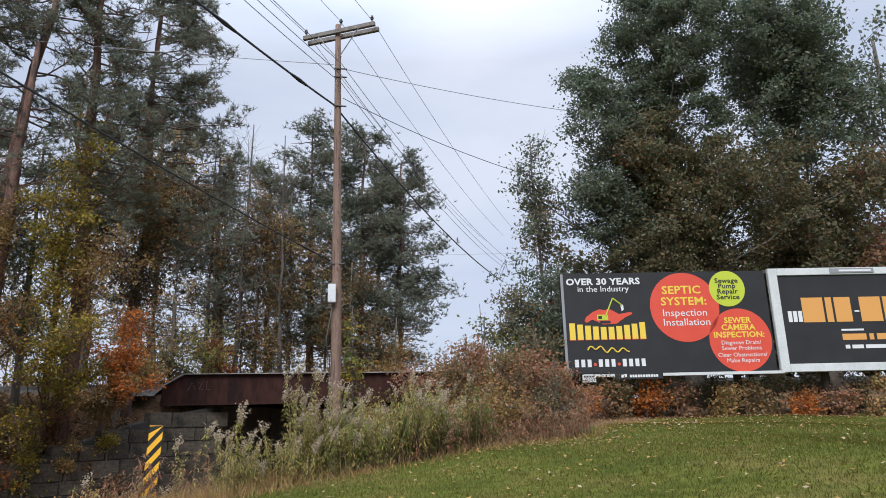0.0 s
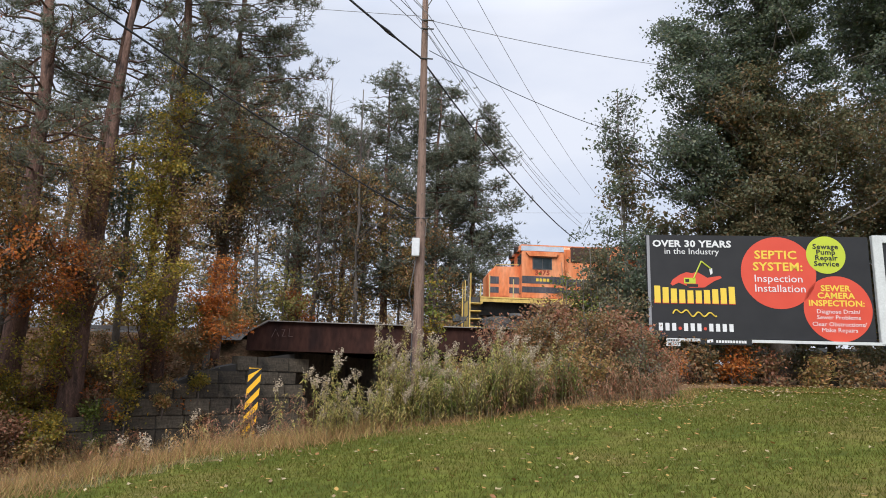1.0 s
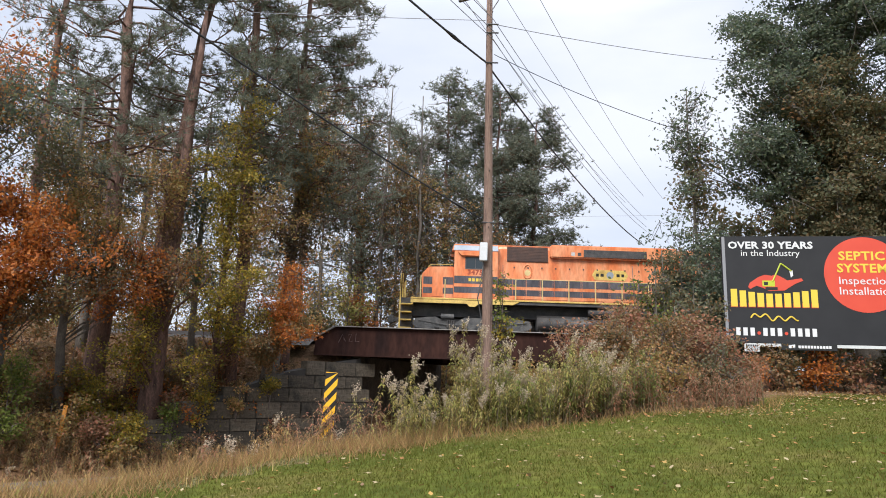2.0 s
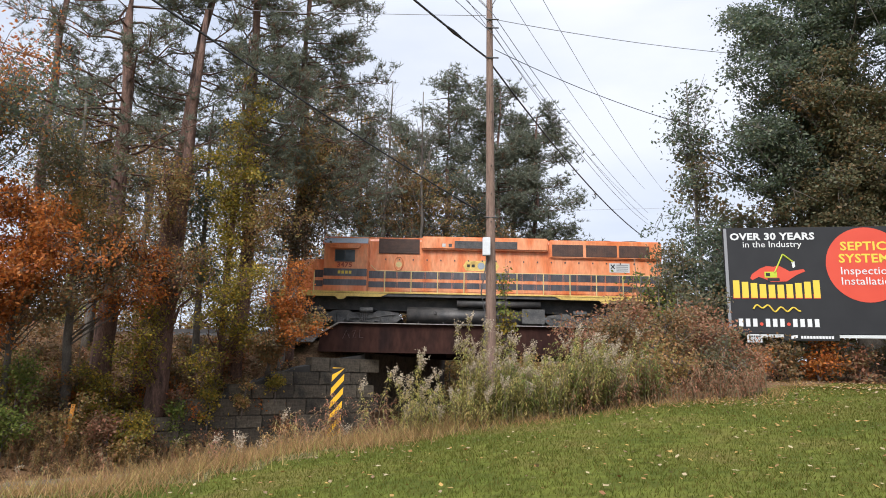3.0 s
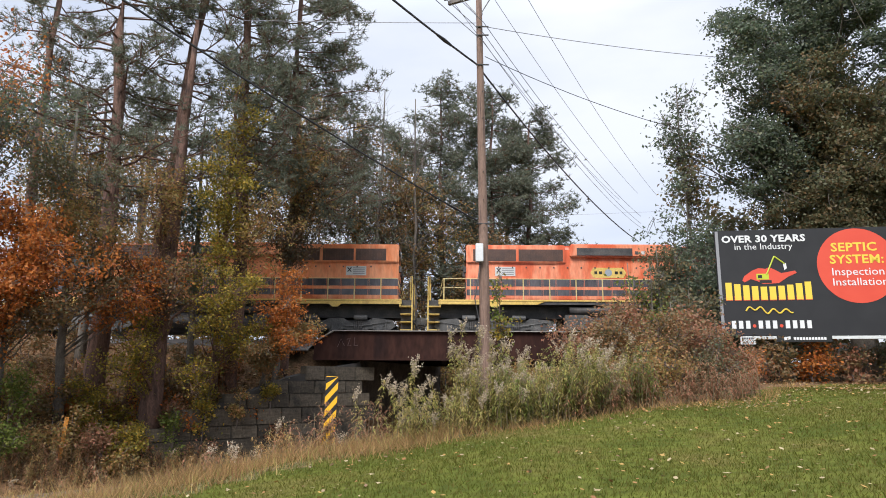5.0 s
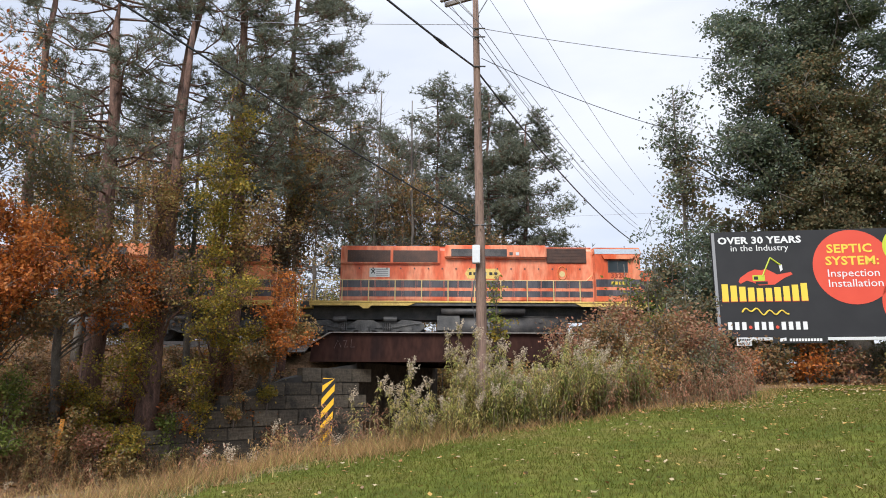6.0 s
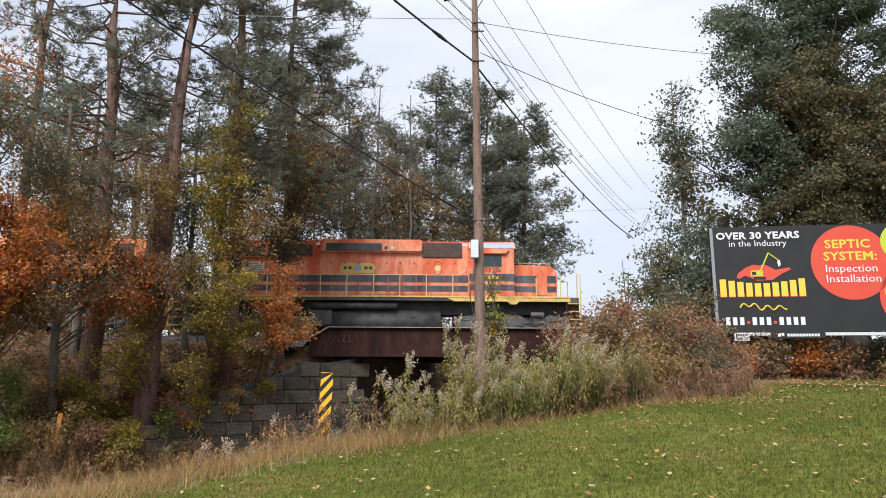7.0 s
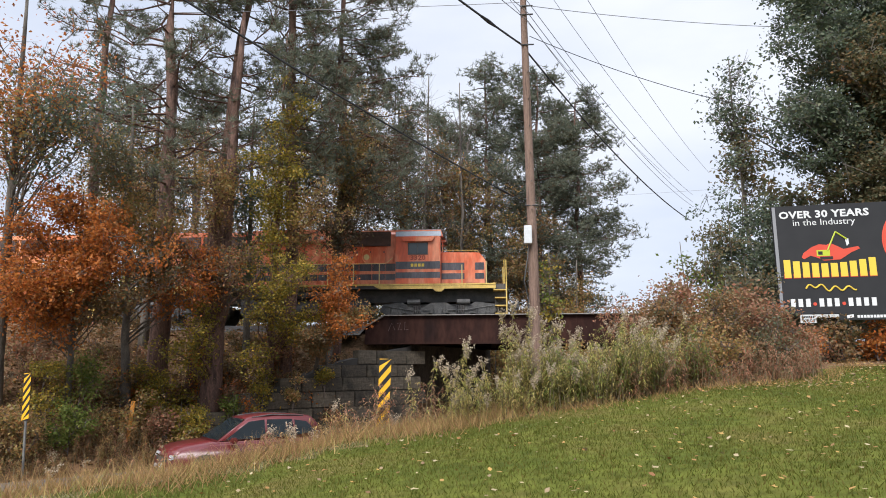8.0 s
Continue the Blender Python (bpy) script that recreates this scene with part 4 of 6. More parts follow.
    # end steps, end rails and couplers
    for x, d in ((s1 - 0.05, 1), (s0 + 0.05, -1)):
        for s in (-1, 1):
            ys = sorted((s * 0.95, s * 1.5))
            st = part("stepwell", box(bmesh.new(), *sorted((x - 0.06 * d, x)), *ys, 1.5, 1.85), "yellow", L, "yellow open end steps")
            box_bm = bmesh.new()
            box(box_bm, *sorted((x - 0.0 * d, x + 0.55 * d)), *sorted((s * 0.95, s * 0.99)), 0.4, 1.85)
            part("step_side", box_bm, "grime", st)
            part("step_edge", box(bmesh.new(), *sorted((x + 0.5 * d, x + 0.56 * d)), *sorted((s * 1.44, s * 1.5)), 0.4, 1.85), "yellow", st)
            for z in (0.42, 0.78, 1.14, 1.5):
                part("tread", box(bmesh.new(), *sorted((x, x + 0.5 * d)), *ys, z, z + 0.04), "yellow", st)
            part("end_post", tube(bmesh.new(), [(x + 0.53 * d, s * 1.47, 1.85), (x + 0.53 * d, s * 1.47, 2.9), (x + 0.45 * d, s * 1.2, 2.95), (x + 0.45 * d, s * 1.1, 1.85)], 0.024, 6), "yellow", L)
        part("pilot", box(bmesh.new(), *sorted((x + 0.42 * d, x + 0.5 * d)), -0.94, 0.94, 0.35, 1.75, 0.02), "yellow", L)
        bm = bmesh.new()
        box(bm, *sorted((x, x + 1.0 * d)), -0.1, 0.1, 0.8, 1.0, 0.02)
        box(bm, *sorted((x + 0.85 * d, x + 1.15 * d)), -0.2, 0.2, 0.72, 1.1, 0.05)
        part("coupler", bm, "truck", L)
        for y in (-0.55, 0.55):
            part("air_hose", tube(bmesh.new(), [(x + 0.5 * d, y, 1.0), (x + 0.7 * d, y, 0.7), (x + 0.95 * d, y * 0.8, 0.6)], 0.03, 6), "grime", L)
    # fuel tank and reservoirs
    bm = bmesh.new()
    prism(bm, [(tank[0], 0.42), (tank[0] + 0.2, 0.3), (tank[1] - 0.2, 0.3), (tank[1], 0.42), (tank[1], 1.2), (tank[0], 1.2)], -1.15, 1.15)
    bmesh.ops.bevel(bm, geom=[e for e in bm.edges if abs(e.verts[0].co.y - e.verts[1].co.y) < 0.01 and abs(e.verts[0].co.x - e.verts[1].co.x) > 1], offset=0.3, segments=5, affect="EDGES", clamp_overlap=True)
    part("fuel_tank", bm, "grime", L, "black fuel tank", True)
    for s in (-1, 1):
        part("air_reservoir", rod(bmesh.new(), (tank[0] + 0.15, s * 1.22, 1.38), (tank[0] + 4.0, s * 1.22, 1.38), 0.17, n=14), "grime", L, smooth=True)
        part("battery_box", box(bmesh.new(), tank[0] - 0.05, tank[0] + 1.0, *sorted((s * 1.0, s * 1.28)), 0.5, 1.18, 0.02), "truck", L)
        part("filler_cap", rod(bmesh.new(), (tank[1] - 1.3, s * 1.14, 0.95), (tank[1] - 1.3, s * 1.2, 0.95), 0.09, n=12), "grime", L)
    # trucks
    for cx in trucks:
        tr = part("truck", box(bmesh.new(), cx - 2.3, cx + 2.3, -0.6, 0.6, 0.5, 0.95), "grime", L, "dusty three-axle truck")
        for s in (-1, 1):
            bm = bmesh.new()
            prism(bm, [(cx - 2.75, 0.62), (cx - 2.6, 0.9), (cx - 1.7, 1.0), (cx - 1.3, 0.8), (cx - 0.8, 0.72), (cx - 0.35, 0.98), (cx + 0.35, 0.98), (cx + 0.8, 0.72), (cx + 1.3, 0.8), (cx + 1.7, 1.0), (cx + 2.6, 0.9), (cx + 2.75, 0.62), (cx + 2.5, 0.45), (cx + 1.55, 0.5), (cx + 1.2, 0.36), (cx + 0.75, 0.36), (cx + 0.45, 0.5), (cx - 0.45, 0.5), (cx - 0.75, 0.36), (cx - 1.2, 0.36), (cx - 1.55, 0.5), (cx - 2.5, 0.45)], *sorted((s * 1.02, s * 1.2)))
            part("side_frame", bm, "truck", tr)
            for ax in (-2.02, 0, 2.02):
                bm = bmesh.new()
                box(bm, cx + ax - 0.2, cx + ax + 0.2, *sorted((s * 1.0, s * 1.27)), 0.32, 0.72, 0.04)
                rod(bm, (cx + ax, s * 1.2, 0.52), (cx + ax, s * 1.32, 0.52), 0.13, n=12)
                part("journal_box", bm, "truck", tr)
            for ax in (-2.02, 0, 2.02):
                for k in (-1, 1):
                    part("pedestal", box(bmesh.new(), cx + ax + k * 0.27 - 0.04, cx + ax + k * 0.27 + 0.04, *sorted((s * 1.1, s * 1.25)), 0.3, 0.86, 0.01), "truck", tr)
            for ax in (-1.0, 1.0):
                part("frame_opening", rod(bmesh.new(), (cx + ax * 1.5, s * 1.19, 0.76), (cx + ax * 1.5, s * 1.206, 0.76), 0.09, n=12), "grime", tr)
                part("brake_rigging", tube(bmesh.new(), [(cx + ax * 2.5, s * 1.26, 0.82), (cx + ax * 1.2, s * 1.26, 0.62), (cx + ax * 0.4, s * 1.26, 0.62)], 0.022, 5), "truck", tr)
            for ax in (-1.0, 1.0):
                bm = bmesh.new()
                for k in range(4):
                    rod(bm, (cx + ax - 0.16 + 0.1 * k, s * 1.24, 0.5), (cx + ax - 0.16 + 0.1 * k, s * 1.24, 0.84), 0.04, n=8)
                part("spring", bm, "grime", tr)
                part("brake_cylinder", rod(bmesh.new(), (cx + ax * 1.45, s * 1.24, 1.0), (cx + ax * 0.85, s * 1.24, 1.0), 0.13, n=12), "truck", tr)
        for ax in (-2.02, 0, 2.02):
            bm = bmesh.new()
            rod(bm, (0, -0.9, 0), (0, 0.9, 0), 0.09, n=10)
            for s in (-1, 1):
                rod(bm, (0, s * 0.69, 0), (0, s * 0.82, 0), 0.5, 0.49, 28)
                rod(bm, (0, s * 0.66, 0), (0, s * 0.69, 0), 0.535, 0.535, 28)
                for k in range(5):
                    a = k * 1.2566
                    rod(bm, (0.3 * math.cos(a), s * 0.8, 0.3 * math.sin(a)), (0.3 * math.cos(a), s * 0.83, 0.3 * math.sin(a)), 0.07, n=8)
            w = part("wheelset", bm, "truck", L)
            w.location = (cx + ax, 0, 0.5)
    return L


loco_a = build_loco("pale sun-bleached orange and black diesel freight locomotive", "3475", "coupled locomotives", "orange_pale", -0.62, 17.35, 13.38, 15.4, 16.9,
                    ((0.17, 1.6), (1.7, 3.15), (3.3, 4.75)), (4.95, 10.9), (6.4, 9.35), (11.0, 12.92), 1.1, 8.08, 11.95, (5.2, 11.5), (2.4, 14.5), 0.35, -0.42)
loco_b = build_loco("faded red-orange and black diesel freight locomotive with a long rear porch", "3320", "coupled locomotives", "orange", -1.3, 16.55, 11.9, 14.0, 16.1,
                    ((0.32, 2.34), (2.47, 4.56)), (4.9, 9.7), (5.2, 7.82), (9.72, 11.6), 1.36, 6.7, 10.44, (4.6, 10.6), (1.25, 13.9), -1.05)


# ---- wires along the pole line ----
build_abutment("abutment_wall", "gray coursed granite block retaining wall beside the road", 5.9, -9.0, 0.7, list(zip(WALL_S, WALL_TOP)), 3)
bm = bmesh.new()
prism(bm, [(-3.95, 30.1), (-3.5, 30.05), (0.1, 41.0), (-0.6, 41.0)], -0.2, 3.97)
for v in bm.verts:
    v.co = Vector((v.co.x, v.co.z, v.co.y))
bmesh.ops.recalc_face_normals(bm, faces=bm.faces)
tagged(part("abutment_face", bm, "stone"), "dark stone abutment face beneath the bridge", "stone wall", kind="structure")
build_abutment("abutment_far", "shadowed granite block bridge abutment", -6.3, -22, -9.5, [(-22, 4.0), (-11.5, 4.0), (-9.5, 2.0)], 4)

P0, P1, P2 = Vector((-10.5, -2.6, 0)), Vector((1.3, 20.23, 0)), Vector((13.2, 43.0, 0))


def span(z_here, z_prev, z_next, side, sag, r, label, extra=(), material="wire", name="cable"):
    o = Vector((0.883, -0.469, 0)) * side
    cable(name, label, P0 + o + Vector((0, 0, z_prev)), P1 + o + Vector((0, 0, z_here)), sag, r, material, extra)
    cable(name, label, P1 + o + Vector((0, 0, z_here)), P2 + o + Vector((0, 0, z_next)), sag, r, material)


span(13.27, 12.35, 12.25, -0.15, 0.6, 0.032, "thick black telephone cable on the pole line", ((0.75, 0), (0.9, 0)))
span(16.1, 15.6, 15.2, -1.22, 0.5, 0.01, "thin gray overhead conductor on the crossarm", material="wire_gray")
span(16.1, 15.6, 15.2, 1.22, 0.5, 0.01, "thin gray overhead conductor on the crossarm", material="wire_gray")
span(16.4, 15.9, 15.5, 0.0, 0.5, 0.01, "thin gray overhead conductor at the pole top", material="wire_gray")
span(14.7, 14.2, 13.9, 0.12, 0.55, 0.012, "thin gray secondary conductor", material="wire_gray")
span(14.3, 13.8, 13.4, 0.12, 0.6, 0.012, "thin gray secondary conductor", material="wire_gray")
span(14.0, 13.5, 13.1, 0.12, 0.65, 0.012, "thin gray secondary conductor", material="wire_gray")
cable("cable", "black service cable sloping down to the pole", P0 + Vector((-1.0, 0, 10.5)), P1 + Vector((-0.15, -0.1, 7.95)), 0.42, 0.02, "wire", ((0.93, 0),))
cable("service_wire", "thin gray service wire across the sky", P1 + Vector((-0.15, 0, 14.7)), (-16.8, 26.5, 18.6), 0.1, 0.012, "wire_gray")
cable("service_wire", "thin gray service wire reaching to the trees", P1 + Vector((0.15, 0, 14.57)), (11.16, 24.0, 15.47), 0.12, 0.012, "wire_gray")
cable("service_wire", "thin sagging service wire reaching to the trees", P1 + Vector((0.15, 0, 13.5)), (9.91, 24.2, 12.42), 0.25, 0.012, "wire")
cable("service_wire", "thin far wire low over the track", (4, 59, 17.75), (40, 50, 17.3), 0.1, 0.012, "wire_gray")


# ---- road signs ----
def build_marker(x, y, zb, zt, w, turn, lean, post_to, label):
    s = empty("object_marker", label, "road sign", "road object markers", pose(x, y, 0, 0, lean, turn))
    h = zt - zb
    face = part("panel", box(bmesh.new(), -w / 2, w / 2, -0.004, 0.004, zb, zt, 0.002), "sign_black", s)
    k = zb - w
    step = h / 5.2
    while k < zt:
        pts = [(-w / 2, k), (w / 2, k + w * 1.25), (w / 2, k + w * 1.25 + step * 0.52), (-w / 2, k + step * 0.52)]
        pts = [(a, min(max(c, zb + 0.01), zt - 0.01)) for a, c in pts]
        if len({p for p in pts}) > 2 and max(c for _, c in pts) - min(c for _, c in pts) > 0.02:
            clean = []
            for q in pts:
                if q not in clean:
                    clean.append(q)
            plate("stripe", clean, -0.005, "sign_yellow", face, thick=0.001)
        k += step
    g = float(ground(x, y))
    bm = bmesh.new()
    box(bm, -0.03, 0.03, 0.006, 0.012, g - 0.3, post_to)
    box(bm, -0.03, -0.024, 0.012, 0.04, g - 0.3, post_to)
    box(bm, 0.024, 0.03, 0.012, 0.04, g - 0.3, post_to)
    part("post", bm, "post", s)
    for z in (zb + 0.15, zt - 0.15):
        part("bolt", rod(bmesh.new(), (0, -0.012, z), (0, -0.005, z), 0.012, n=6), "post", s)


build_marker(-2.32, 14.2, 1.72, 3.15, 0.25, 12, 2, 3.1, "black and yellow striped object marker leaning in dry grass")
build_marker(-13.2, 18.8, 1.5, 2.85, 0.25, -12, -3, 2.8, "black and yellow striped object marker on the road's far verge")


def build_stake():
    x, y = -11.7, 21.6
    g = float(ground(x, y))
    s = empty("marker_stake", "orange plastic marker stake standing in weeds", "marker post", m=pose(x, y, g, 0, 4, 10))
    part("blade", box(bmesh.new(), -0.06, 0.06, -0.01, 0.01, -0.3, 1.25, 0.005), "orange_stake", s)
    part("cap", box(bmesh.new(), -0.065, 0.065, -0.014, 0.014, 1.251, 1.28, 0.005), "orange_stake", s)


build_stake()


# ---- car ----
def build_car():
    c = empty("car", "dark red sport utility car driving on the road", "car")
    # x forward, y left, z up from the road
    prof = [(-2.25, 0.45), (-2.3, 0.85), (-2.2, 1.02), (1.0, 1.06), (1.2, 1.05), (1.95, 0.97), (2.22, 0.8), (2.28, 0.42), (2.15, 0.25), (-2.15, 0.28)]
    bm = prism(bmesh.new(), prof, -0.9, 0.9)
    for v in bm.verts:
        if v.co.x > 1.6:
            v.co.y *= 0.9
    bmesh.ops.bevel(bm, geom=list(bm.edges), offset=0.07, segments=3, affect="EDGES", clamp_overlap=True)
    body = part("body", bm, "car_red", c, smooth=True)
    cab = [(-2.18, 1.0), (-2.08, 1.42), (-1.8, 1.66), (-0.7, 1.73), (0.12, 1.66), (1.08, 1.04)]
    bm = prism(bmesh.new(), cab, -0.8, 0.8)
    for v in bm.verts:
        if v.co.z > 1.3:
            v.co.y *= 0.8
    bmesh.ops.bevel(bm, geom=list(bm.edges), offset=0.05, segments=3, affect="EDGES", clamp_overlap=True)
    house = part("cabin", bm, "car_red", c, smooth=True)
    for s in (-1, 1):
        for pts in (((0.82, 1.1), (0.12, 1.56), (-0.35, 1.6), (-0.35, 1.1)), ((-0.42, 1.1), (-0.42, 1.6), (-1.2, 1.58), (-1.25, 1.1)), ((-1.32, 1.12), (-1.27, 1.56), (-1.65, 1.5), (-1.95, 1.2))):
            bm = bmesh.new()
            lay = lambda z: s * (0.8 - 0.16 * max(0.0, z - 1.04) / 0.62 + 0.014)
            bm.faces.new([bm.verts.new((x, lay(z), z)) for x, z in pts])
            bmesh.ops.solidify(bm, geom=list(bm.faces), thickness=0.012)
            part("side_window", bm, "glass", house)
        for x in (-1.35, 1.35):
            part("wheel_arch", rod(bmesh.new(), (x, s * 0.84, 0.36), (x, s * 0.912, 0.36), 0.41, n=24), "grime", body)
        part("mirror", box(bmesh.new(), 0.55, 0.75, *sorted((s * 0.92, s * 1.12)), 1.02, 1.17, 0.04), "car_red", c)
        for x in (-0.3, -1.2):
            part("door_handle", box(bmesh.new(), x, x + 0.18, *sorted((s * 0.9, s * 0.93)), 0.86, 0.89, 0.008), "chrome", body)
        bm = prism(bmesh.new(), [(1.95, 0.72), (2.245, 0.68), (2.2, 0.78), (1.95, 0.84)], *sorted((s * 0.52, s * 0.79)))
        part("headlight", bm, "lamp", body)
        part("fog_light", rod(bmesh.new(), (2.2, s * 0.62, 0.42), (2.29, s * 0.62, 0.42), 0.06, n=10), "lamp", body)
        for x in (-1.35, 1.35):
            w = part("wheel", rod(bmesh.new(), (0, -0.11, 0), (0, 0.11, 0), 0.34, n=24), "tyre", c)
            w.location = (x, s * 0.83, 0.34)
            bm = bmesh.new()
            rod(bm, (0, s * 0.112, 0), (0, s * 0.12, 0), 0.22, n=18)
            part("rim", bm, "chrome", w)
        part("roof_rail", tube(bmesh.new(), [(-1.6, s * 0.58, 1.66), (-0.6, s * 0.6, 1.73), (0.0, s * 0.58, 1.67)], 0.02, 6), "grime", house)
    bm = bmesh.new()
    bm.faces.new([bm.verts.new(v) for v in ((1.0, -0.7, 1.11), (1.0, 0.7, 1.11), (0.2, 0.58, 1.63), (0.2, -0.58, 1.63))])
    bmesh.ops.solidify(bm, geom=list(bm.faces), thickness=-0.02)
    part("windscreen", bm, "glass", house)
    part("grille", box(bmesh.new(), 2.2, 2.29, -0.45, 0.45, 0.56, 0.72, 0.02), "grime", body)
    part("grille_trim", box(bmesh.new(), 2.24, 2.3, -0.5, 0.5, 0.72, 0.75, 0.01), "chrome", body)
    part("lower_grille", box(bmesh.new(), 2.2, 2.285, -0.5, 0.5, 0.3, 0.42, 0.02), "grime", body)
    part("number_plate", box(bmesh.new(), 2.285, 2.3, -0.16, 0.16, 0.43, 0.54, 0.004), "white_frame", body)
    return c


car = build_car()


# ---- trees ----
def bent(p, q, n, wob, droop=0.0):
    """Points from p to q with a little wander."""
    p, q = np.asarray(p, float), np.asarray(q, float)
    t = np.linspace(0, 1, n)[:, None]
    pts = p + (q - p) * t
    w = RNG.normal(size=(n, 3)) * wob
    w[0] = w[-1] = 0
    pts += w
    pts[:, 2] += droop * 4 * (t * (1 - t))[:, 0]
    return pts


def tree(name, label, category, base, top, r, crowns, leaf, size, bark="bark_gray", twig=0.5, group="", bare=0.0, limbs=14, per=9, aspect=0.6, spread=0.5, share=0.6):
    """base, top: the trunk's ends. crowns: (centre, radii, leaf count, material or None)."""
    root = empty(name, label, category, group, Matrix.Translation(base))
    b, t = np.zeros(3), np.asarray(top, float) - np.asarray(base, float)
    trunk_pts = bent(b - [0, 0, 0.4], t, 9, 0.018 * np.linalg.norm(t) / 9)
    bm = bmesh.new()
    tube(bm, trunk_pts, [r * (1.25 if i == 0 else 1) * (1 - 0.8 * i / 8) for i in range(9)], 10)
    part("trunk", bm, bark, root, smooth=True)
    limb_bm = bmesh.new()
    for centre, radii, count, m in crowns:
        c, rad = np.asarray(centre, float) - np.asarray(base, float), np.asarray(radii, float)
        ends = []
        small = rad.mean() < 1.7
        for _ in range(max(5, limbs // 2) if small else limbs):
            d = unit(1)[0]
            q = c + rad * d * RNG.uniform(0.45, 1.0)
            zf = np.clip((q[2] - 0.45 * np.hypot(*(q - t)[:2])) / max(t[2], 0.1), 0.12, 0.97) * RNG.uniform(0.72, 1.0)
            k = zf * 8
            i = int(min(k, 7))
            p = trunk_pts[i] + (trunk_pts[i + 1] - trunk_pts[i]) * (k - i)
            pts = bent(p, q, 6, 0.025 * np.linalg.norm(q - p), 0.05 * np.linalg.norm(q - p))
            lr = max(0.013, r * 0.22 * (1 - zf * 0.6))
            tube(limb_bm, pts, [lr * (1 - 0.85 * j / 5) for j in range(6)], 5)
            for _ in range(per * 2 if small else per):
                f = RNG.uniform(0.35, 1.0) * 5
                j = int(min(f, 4))
                o = pts[j] + (pts[j + 1] - pts[j]) * (f - j)
                e = o + unit(1)[0] * rad.mean() * RNG.uniform(0.2, spread) + [0, 0, 0.1]
                tube(limb_bm, [o, (o + e) / 2 + unit(1)[0] * 0.05, e], [0.012, 0.009, 0.004] if lr < 0.05 else [0.016, 0.01, 0.004], 3)
                ends += [e, (o + e) / 2]
        ends = np.array(ends)
        if m and count:
            bearing = ends[RNG.permutation(len(ends))[: max(4, int(len(ends) * share))]]
            weight = RNG.uniform(0.2, 1.0, len(bearing)) ** 2
            pick = bearing[RNG.choice(len(bearing), count, p=weight / weight.sum())]
            pts = pick + RNG.normal(size=(count, 3)) * twig * np.array([1, 1, 0.6])
            quick_mesh("crown", leaf_quads(pts, size, aspect), 4, m, root)
    part("branchwork", limb_bm, bark if not bare else "twig", root)
    return root


def pine(label, base, top, r, first, reach, tufts, brown=0.1, group="tall pines", asym=None, long=0.21, wide=0.015, tuft=0.15):
    """A tall pine: bare lower trunk, whorls of limbs that turn up, needle tufts at their ends."""
    root = empty("pine_tree", label, "pine tree", group, Matrix.Translation(base))
    t = np.asarray(top, float) - np.asarray(base, float)
    H = np.linalg.norm(t)
    trunk_pts = bent([0, 0, -0.5], t, 10, 0.004 * H)
    bm = bmesh.new()
    tube(bm, trunk_pts, [r * (1 - 0.82 * i / 9) for i in range(10)], 12)
    part("trunk", bm, "bark_pine", root, smooth=True)
    limb_bm, ends = bmesh.new(), []
    n = int(72 * (1 - first) * H / 16)
    for k in range(n):
        f = first + (1 - first) * (k + RNG.uniform(0, 1)) / n
        i = min(int(f * 9), 8)
        p = trunk_pts[i] + (trunk_pts[i + 1] - trunk_pts[i]) * (f * 9 - i)
        a = RNG.uniform(0, 6.283)
        if asym is not None and RNG.uniform() < 0.5:
            a = asym + RNG.normal() * 0.7
        ln = reach * (1.1 - 0.75 * ((f - first) / (1 - first)) ** 1.5) * RNG.uniform(0.55, 1.1)
        d = np.array([math.cos(a), math.sin(a), RNG.uniform(-0.1, 0.3)])
        pts = bent(p, p + d * ln, 5, 0.04 * ln, -0.05 * ln)
        tube(limb_bm, pts, [0.042 * r / 0.3 * (1 - 0.18 * j) for j in range(5)], 4)
        if RNG.uniform() < 0.12:
            continue
        for _ in range(8):
            f2 = RNG.uniform(0.3, 1.0) * 4
            j = min(int(f2), 3)
            o = pts[j] + (pts[j + 1] - pts[j]) * (f2 - j)
            e = o + (d * 0.5 + unit(1)[0] * 0.8) * ln * 0.24 + [0, 0, 0.15]
            tube(limb_bm, [o, e], [0.018, 0.008], 3)
            ends += [e, o * 0.5 + e * 0.5 + unit(1)[0] * 0.18]
    part("branchwork", limb_bm, "bark_pine", root)
    ends = np.array(ends)
    for m, cnt in (("needle", int(tufts * (1 - brown))), ("needle_brown", int(tufts * brown))):
        if cnt < 5:
            continue
        c = ends[RNG.integers(0, len(ends), cnt)] + RNG.normal(size=(cnt, 3)) * [tuft, tuft, tuft * 0.7]
        per = 10
        cc = np.repeat(c, per, 0)
        d = unit(len(cc)) * [1, 1, 0.8] + [0, 0, 0.3]
        ln = RNG.uniform(0.7, 1.3, (len(cc), 1)) * long
        side = np.cross(d, unit(len(cc)))
        side /= np.linalg.norm(side, axis=1, keepdims=True) + 1e-9
        verts = np.stack([cc - side * wide, cc + side * wide, cc + d * ln + side * wide * 0.5], 1)
        quick_mesh("needles", verts, 3, m, root)
    return root


def G(x, y, dz=0.0):
    return (x, y, float(ground(x, y)) + dz)


